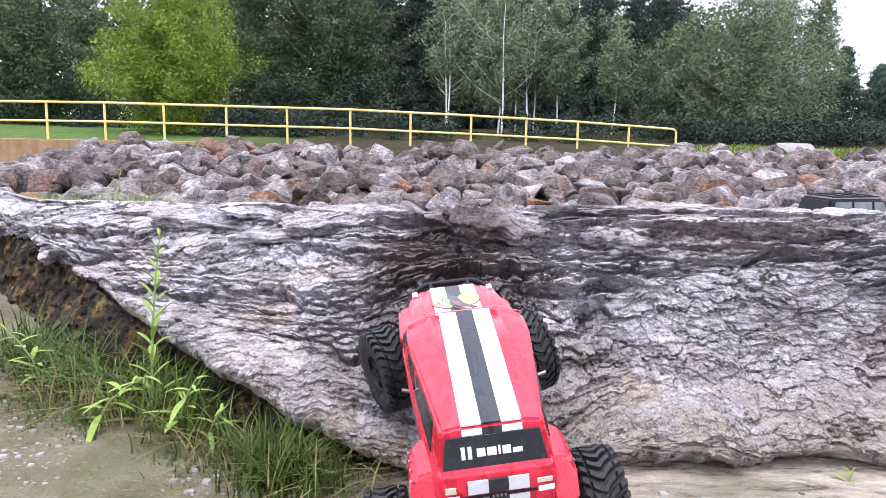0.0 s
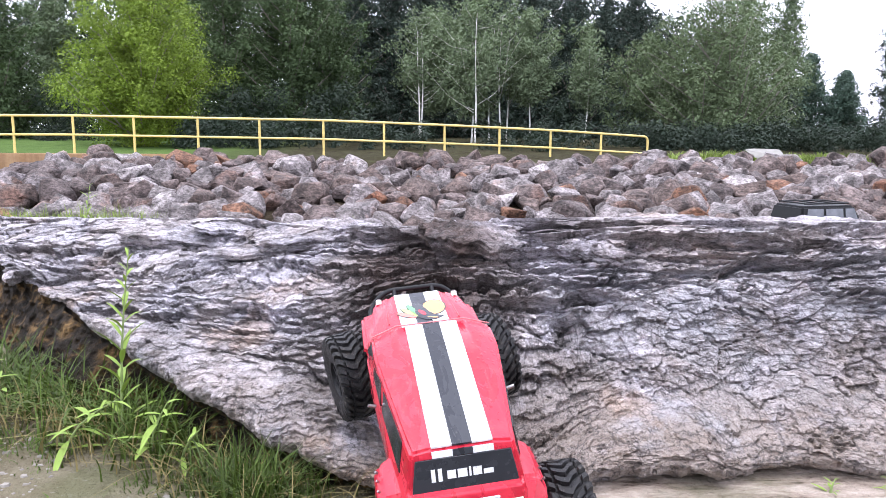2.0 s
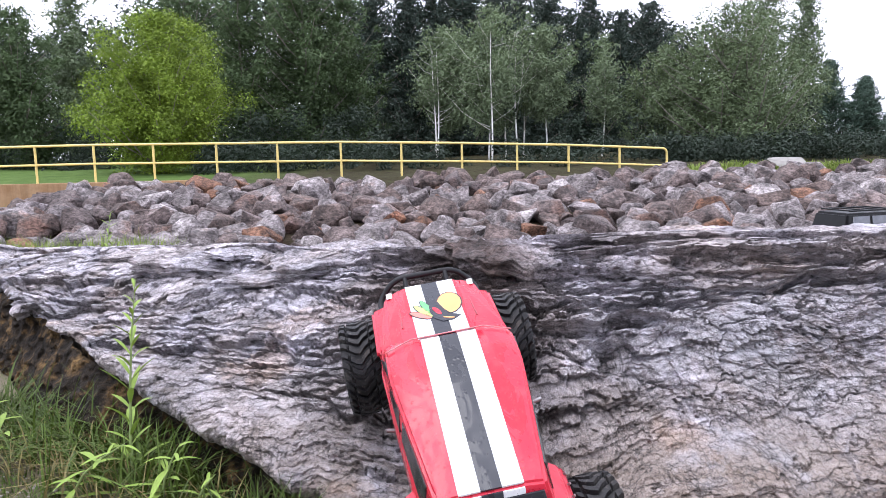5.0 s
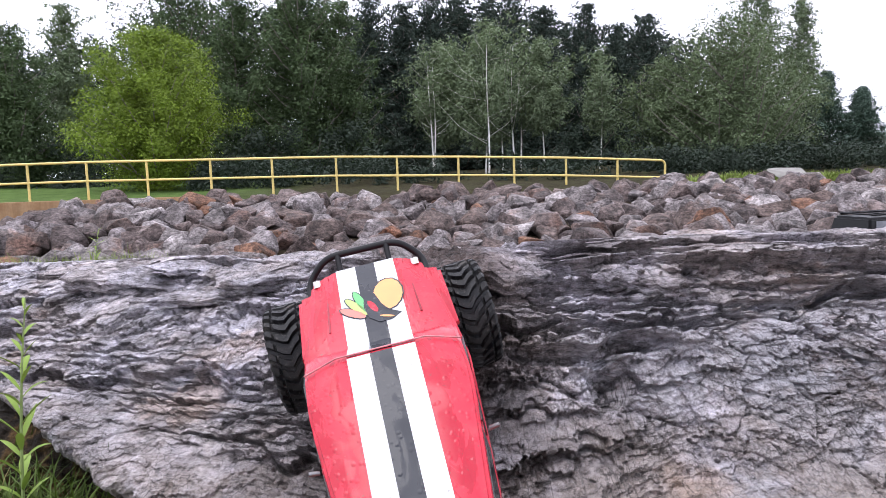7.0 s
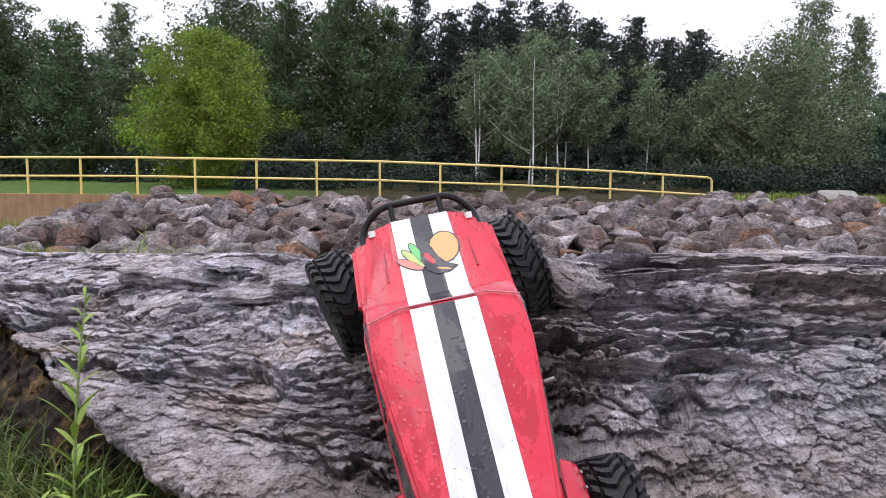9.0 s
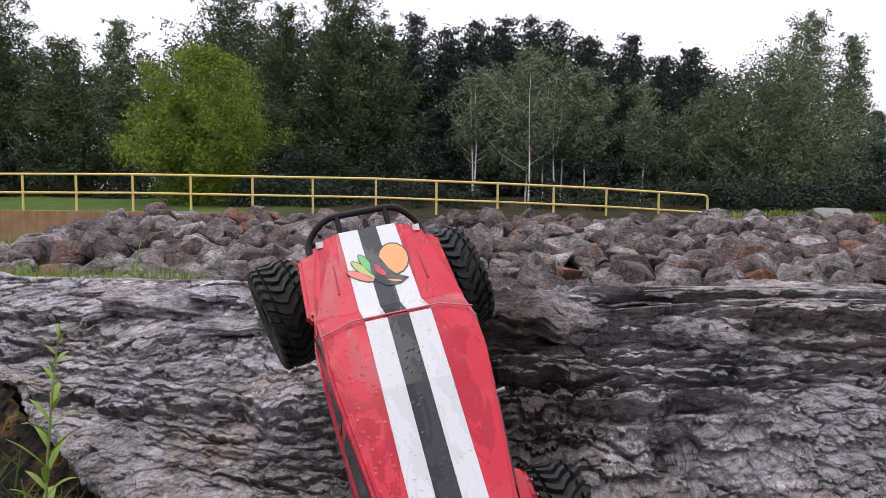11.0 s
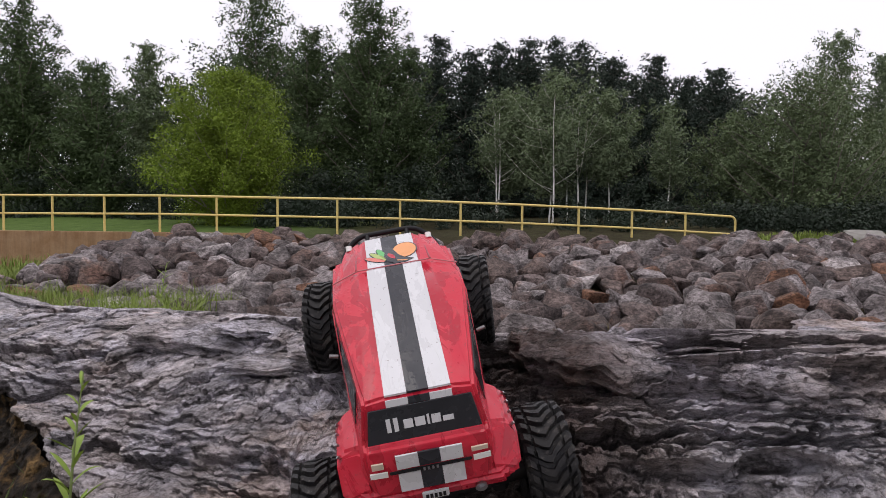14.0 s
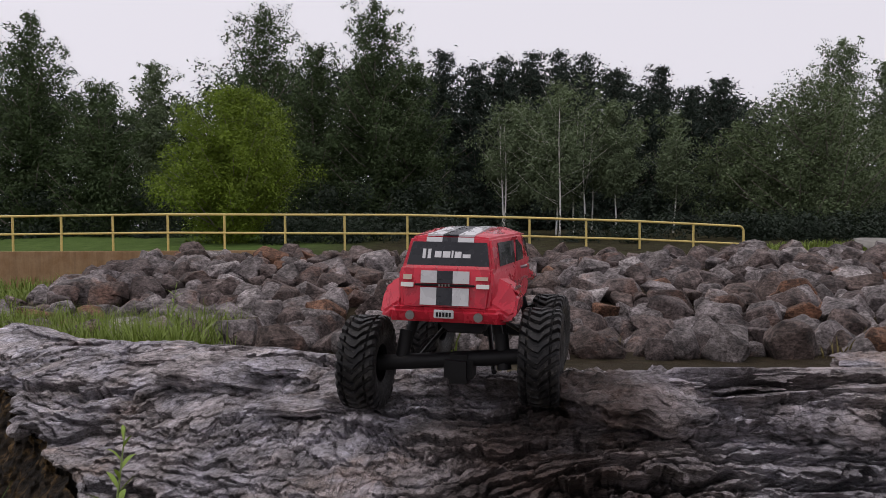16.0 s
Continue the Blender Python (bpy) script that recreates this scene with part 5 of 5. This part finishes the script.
    # raised ribs pressed into roof and hood
    for s in (-1, 1):
        for xa, xb in ((0.047, 0.044), (0.055, 0.049)):
            part("roof_rib", tube([(s * xa, 0.005, 0.2422 if xa < 0.05 else 0.2405), (s * (xa + 0.001), -0.05, 0.2430 if xa < 0.05 else 0.2412), (s * xb * 0.98, -0.14, 0.2390)], [0.0012, 0.0018, 0.0010], 6), M_DARK_RED, truck)
        part("hood_rib", tube([(s * 0.050, 0.085, 0.2045), (s * 0.047, 0.165, 0.1860)], [0.0013, 0.0018], 6), M_DARK_RED, truck)
    part("windscreen_edge", tube([(-0.0785, 0.018, 0.2360), (-0.045, 0.0225, 0.2462), (0.045, 0.0225, 0.2462), (0.0785, 0.018, 0.2360)], 0.0009, 8), plain("scuffed_clear_edge", (0.46, 0.15, 0.16), 0.3, 0, 0.4, 90), truck, "pale scuffed trimmed edge")
    # rear window with a plain white mark, tail grille strip, plate and stickers
    def rear(x, z, off=0.0):
        return (x, float(np.interp(z, [0.192, 0.2375], [-0.2215, -0.2010])) - off, z)
    part("rear_window", plate([rear(-0.059, 0.198, 0.0012), rear(0.059, 0.198, 0.0012), rear(0.053, 0.231, 0.0012), rear(-0.053, 0.231, 0.0012)], 0.0024, 0.0004), M_REARGLASS, truck, "black rear window with plain white mark")
    for x0, x1, z0, z1 in ((-0.037, -0.0325, 0.2085, 0.2215), (-0.0295, -0.025, 0.2085, 0.2215), (-0.0195, -0.010, 0.2100, 0.2185), (-0.0080, 0.0025, 0.2100, 0.2185), (0.0045, 0.0070, 0.2100, 0.2195), (0.0090, 0.0185, 0.2100, 0.2185), (0.0205, 0.0315, 0.2100, 0.2150)):
        part("window_mark", plate([rear(x0, z0, 0.0028), rear(x1, z0, 0.0028), rear(x1, z1, 0.0028), rear(x0, z1, 0.0028)], 0.0006), M_WHITE, truck, "plain white shape")
    part("tail_trim", block(0, -0.2385, 0.1735, 0.085, 0.003, 0.0030, 0.0008), M_BLACK, truck)
    part("tail_bars", join(*[block(x, -0.2405, 0.1735, 0.0022, 0.001, 0.0035) for x in (-0.007, -0.0025, 0.002, 0.0065)]), M_STEEL, truck)
    part("sticker", plate([(-0.059, -0.2358, 0.180), (-0.047, -0.2362, 0.180), (-0.047, -0.2352, 0.187), (-0.059, -0.2348, 0.187)], 0.0022), M_YEL, truck, "small printed sticker")
    part("sticker", plate([(0.043, -0.2364, 0.181), (0.060, -0.2360, 0.181), (0.060, -0.2354, 0.186), (0.043, -0.2358, 0.186)], 0.0022), M_YEL, truck, "small printed sticker with pale bars")
    part("number_plate", block(0, -0.2412, 0.134, 0.028, 0.0025, 0.0115, 0.0008), M_WHITE, truck, "small white plate with dark bars")
    part("plate_bars", join(*[block(x, -0.2428, 0.1335, 0.003, 0.0008, 0.006) for x in (-0.009, -0.0045, 0.0, 0.0045, 0.009)]), M_BLACK, truck)
    # printed emblem on the hood: plain colour shapes
    def on_hood(x, y):
        y = 0.114 + (y - 0.122) * 1.25
        return (x, y, hood_line(x, y) + 0.0020)
    def blot(name, pts, mat, lift):
        bm = bmesh.new()
        cx, cy = sum(p[0] for p in pts) / len(pts), sum(p[1] for p in pts) / len(pts)
        c = bm.verts.new(Vector(on_hood(cx, cy)) + Vector((0, 0, lift)))
        vs = [bm.verts.new(Vector(on_hood(*p)) + Vector((0, 0, lift))) for p in pts]
        for a, b in zip(vs, vs[1:] + vs[:1]):
            bm.faces.new((a, b, c))
        r = bmesh.ops.extrude_face_region(bm, geom=list(bm.faces))
        bmesh.ops.translate(bm, verts=[v for v in r["geom"] if isinstance(v, bmesh.types.BMVert)], vec=(0, 0, -0.0006))
        bmesh.ops.recalc_face_normals(bm, faces=bm.faces)
        part(name, bm, mat, truck)
    def oval(cx, cy, rx, ry, rot, n=14):
        return [(cx + rx * math.cos(t) * math.cos(rot) - ry * math.sin(t) * math.sin(rot), cy + rx * math.cos(t) * math.sin(rot) + ry * math.sin(t) * math.cos(rot)) for t in (2 * math.pi * i / n for i in range(n))]
    face = oval(0.019, 0.129, 0.0165, 0.020, -0.25)
    swoosh = [(-0.004, 0.140), (0.004, 0.134), (0.010, 0.118), (0.018, 0.107), (0.029, 0.102), (0.018, 0.096), (0.004, 0.096), (-0.006, 0.104), (-0.010, 0.118), (-0.008, 0.132)]
    blot("emblem_outline", [(0.0195 + (x - 0.0195) * 1.1, 0.128 + (y - 0.128) * 1.08) for x, y in face], M_BLACKSTRIPE, 0.0001)
    blot("emblem_patch", face, M_ORANGE, 0.0003)
    blot("emblem_patch", swoosh, M_BLACKSTRIPE, 0.0005)
    blot("emblem_patch", oval(0.000, 0.117, 0.0035, 0.009, 0.5), M_RED, 0.0007)
    blot("emblem_patch", oval(0.013, 0.101, 0.008, 0.0012, -0.3), M_ORANGE, 0.0007)
    for cx, cy, rx, rot, mat in ((-0.012, 0.126, 0.0165, 1.95, M_GREENP), (-0.018, 0.121, 0.0165, 2.25, M_PALEPRINT), (-0.0225, 0.114, 0.0155, 2.6, M_PINKPRINT)):
        blot("emblem_outline", oval(cx, cy, rx + 0.0012, 0.0056, rot), M_BLACKSTRIPE, 0.0002)
        blot("emblem_patch", oval(cx, cy, rx, 0.0044, rot), mat, 0.0004)
    # chassis
    part("skid_plate", hull([(s * x, y, z) for s in (-1, 1) for x, y, z in ((0.030, -0.08, 0.082), (0.030, 0.08, 0.082), (0.042, -0.12, 0.105), (0.042, 0.12, 0.105), (0.05, -0.16, 0.135), (0.05, 0.16, 0.135))], 0.004), M_BLACK, truck, "black chassis skid")
    for y in (-0.178, 0.178):
        part("axle", join(tube([(-0.11, y, AXLE_Z), (0.11, y, AXLE_Z + (0.022 if y < 0 else 0))], 0.012, 10), block(0.012, y, AXLE_Z, 0.042, 0.046, 0.042, 0.008)), M_BLACK, truck, "black axle with gear housing")
        k = 1 if y > 0 else -1
        for s in (-1, 1):
            part("shock", join(tube([(s * 0.075, y, AXLE_Z + 0.01), (s * 0.052, y - k * 0.03, 0.150)], 0.0075, 10), tube([(s * 0.077, y, AXLE_Z), (s * 0.070, y - k * 0.008, 0.098)], 0.0105, 10)), M_BLACK, truck)
            part("link_rod", tube([(s * 0.062, y, AXLE_Z - 0.004), (s * 0.034, 0.05 * k, 0.090)], 0.004, 8), M_BLACK, truck)
    # front bumper hoop of black tube
    hoop = rounded([(-0.070, 0.165, 0.150), (-0.072, 0.205, 0.150), (-0.045, 0.222, 0.172), (0.045, 0.222, 0.172), (0.072, 0.205, 0.150), (0.070, 0.165, 0.150)], 0.016)
    part("front_bumper", join(tube(hoop, 0.0042, 8), tube([(-0.03, 0.182, 0.160), (-0.03, 0.224, 0.173)], 0.0036, 8), tube([(0.03, 0.182, 0.160), (0.03, 0.224, 0.173)], 0.0036, 8)), M_BLACK, truck, "black tube bumper hoop")
    return truck


def build_parked_truck(tyre_me):
    """A second, black toy truck that stands behind the rock's brow."""
    t = tagged(new("toy_truck"), "black toy off-road truck standing behind the rock's brow", "toy truck")
    t.matrix_basis = pose(1.435, 2.62, 0.128, 0, 0, -76)
    part("body", hull([(s * x, y, z) for s in (-1, 1) for x, y, z in ((0.082, -0.20, 0.12), (0.085, -0.20, 0.20), (0.085, 0.19, 0.195), (0.080, 0.205, 0.12))], 0.008), M_BLACK, t, "black body")
    part("cab", hull([(s * x, y, z) for s in (-1, 1) for x, y, z in ((0.083, -0.19, 0.198), (0.083, 0.075, 0.198), (0.070, -0.175, 0.272), (0.070, 0.035, 0.272))], 0.007), M_BLACK, t, "black cab with pillars")
    for s in (-1, 1):
        for y0, y1 in ((-0.165, -0.095), (-0.085, -0.015), (-0.005, 0.05)):
            part("side_window", plate([(s * 0.0835, y0, 0.206), (s * 0.0835, y1, 0.206), (s * 0.0735, y1 - (0.018 if y1 > 0 else 0), 0.262), (s * 0.0735, y0 + (0.008 if y0 < -0.16 else 0), 0.262)], 0.003, 0.0005), M_SKYPANE, t, "side window with the sky's brightness in its grey")
    for x in (-0.06, 0.06):
        part("rack_rail", tube([(x, -0.16, 0.279), (x, 0.02, 0.279)], 0.003), M_BLACK, t)
    for y in (-0.15, -0.09, -0.03, 0.02):
        part("rack_bar", tube([(-0.06, y, 0.279), (0.06, y, 0.279)], 0.0025), M_BLACK, t)
    for y in (-0.15, 0.15):
        part("axle", tube([(-0.11, y, AXLE_Z), (0.11, y, AXLE_Z)], 0.011, 10), M_BLACK, t)
    add_wheels(t, [(-0.115, -0.15), (0.115, -0.15), (-0.115, 0.15), (0.115, 0.15)], tyre_me)


# ---------------------------------------------------------------- building it all
build_ground()
build_rock()
build_bank()
build_wall()
build_railing()
build_woods()
build_brush()
build_boulder()
build_grass()
build_gravel()
build_weeds()
TYRE = bpy.data.meshes.new("tyre")
_t = tyre_bm()
_t.to_mesh(TYRE)
_t.free()
TYRE.materials.append(M_RUBBER)
TRUCK = build_truck()
TRUCK_WHEELS = add_wheels(TRUCK, WHEELS, TYRE)
build_parked_truck(TYRE)
build_riprap()


def motions():
    rows = [
        (0.0, pose(0.055, 1.074, 0.137, 18.8, -6.9, 4.7)),
        (0.5, pose(0.055, 1.074, 0.137, 18.7, -6.4, 4.7)),
        (1.0, pose(0.049, 1.072, 0.140, 19.0, -6.1, 5.2)),
        (1.5, pose(0.047, 1.080, 0.139, 19.4, -5.8, 5.3)),
        (2.0, pose(0.032, 1.086, 0.148, 21.2, -5.7, 6.2)),
        (2.5, pose(0.031, 1.091, 0.149, 21.6, -6.5, 6.4)),
        (3.0, pose(0.031, 1.098, 0.148, 21.8, -6.2, 6.7)),
        (3.5, pose(0.023, 1.135, 0.166, 25.2, -7.8, 6.4)),
        (4.0, pose(0.014, 1.143, 0.166, 26.4, -6.4, 7.0)),
        (6.5, pose(0.019, 1.228, 0.217, 41.2, -11.7, 4.4)),
        (7.0, pose(0.009, 1.247, 0.216, 41.9, -11.4, 4.9)),
        (7.5, pose(0.012, 1.247, 0.215, 41.8, -11.9, 4.4)),
        (8.0, pose(0.010, 1.253, 0.245, 45.4, -12.6, 4.5)),
        (8.5, pose(0.000, 1.293, 0.265, 45.9, -10.9, 7.2)),
        (9.0, pose(-0.008, 1.312, 0.274, 46.7, -11.5, 7.2)),
        (9.5, pose(-0.011, 1.325, 0.277, 47.4, -11.4, 7.4)),
        (10.0, pose(-0.031, 1.345, 0.297, 49.0, -11.1, 9.8)),
        (12.5, pose(-0.095, 1.391, 0.304, 45.7, -10.0, 15.1)),
        (13.0, pose(-0.110, 1.454, 0.333, 47.4, -9.8, 14.5)),
        (13.5, pose(-0.121, 1.513, 0.327, 39.5, -8.1, 14.7)),
        (14.0, pose(-0.118, 1.556, 0.336, 30.1, -10.6, 8.2)),
        (14.5, pose(-0.120, 1.575, 0.352, 22.4, -11.2, 4.6)),
        (15.0, pose(-0.121, 1.612, 0.369, 18.3, -7.4, 4.9)),
        (15.5, pose(-0.119, 1.692, 0.392, 11.2, -4.1, -0.1)),
        (16.0, pose(-0.109, 1.800, 0.413, 1.4, 1.5, -8.5)),
    ]
    walk(TRUCK, rows)
    ts = [t for t, _ in rows]
    run = [0.0]
    for (_, a), (_, b) in zip(rows, rows[1:]):
        ahead = (a.to_3x3() @ Vector((0, 1, 0)))
        run.append(run[-1] + (b.translation - a.translation).dot(ahead))
    for (x, y), wheel in zip(WHEELS, TRUCK_WHEELS):
        keyed = []
        for t in np.arange(0, 16.01, 0.5):
            spin = math.degrees(float(np.interp(t, ts, run)) / TYRE_R)
            steer = float(np.interp(t, [0, 1.5, 3, 4, 6.5, 8, 8.5, 10, 12.5, 13.5, 14.5, 16], [20, 18, 6, 0, 0, 6, 16, 17, 8, 0, -14, -8])) if y > 0 else 0.0
            keyed.append((float(t), pose(x, y, AXLE_Z + (0.022 if x > 0 and y < 0 else 0.0), -spin, 0, steer)))
        walk(wheel, keyed)


motions()
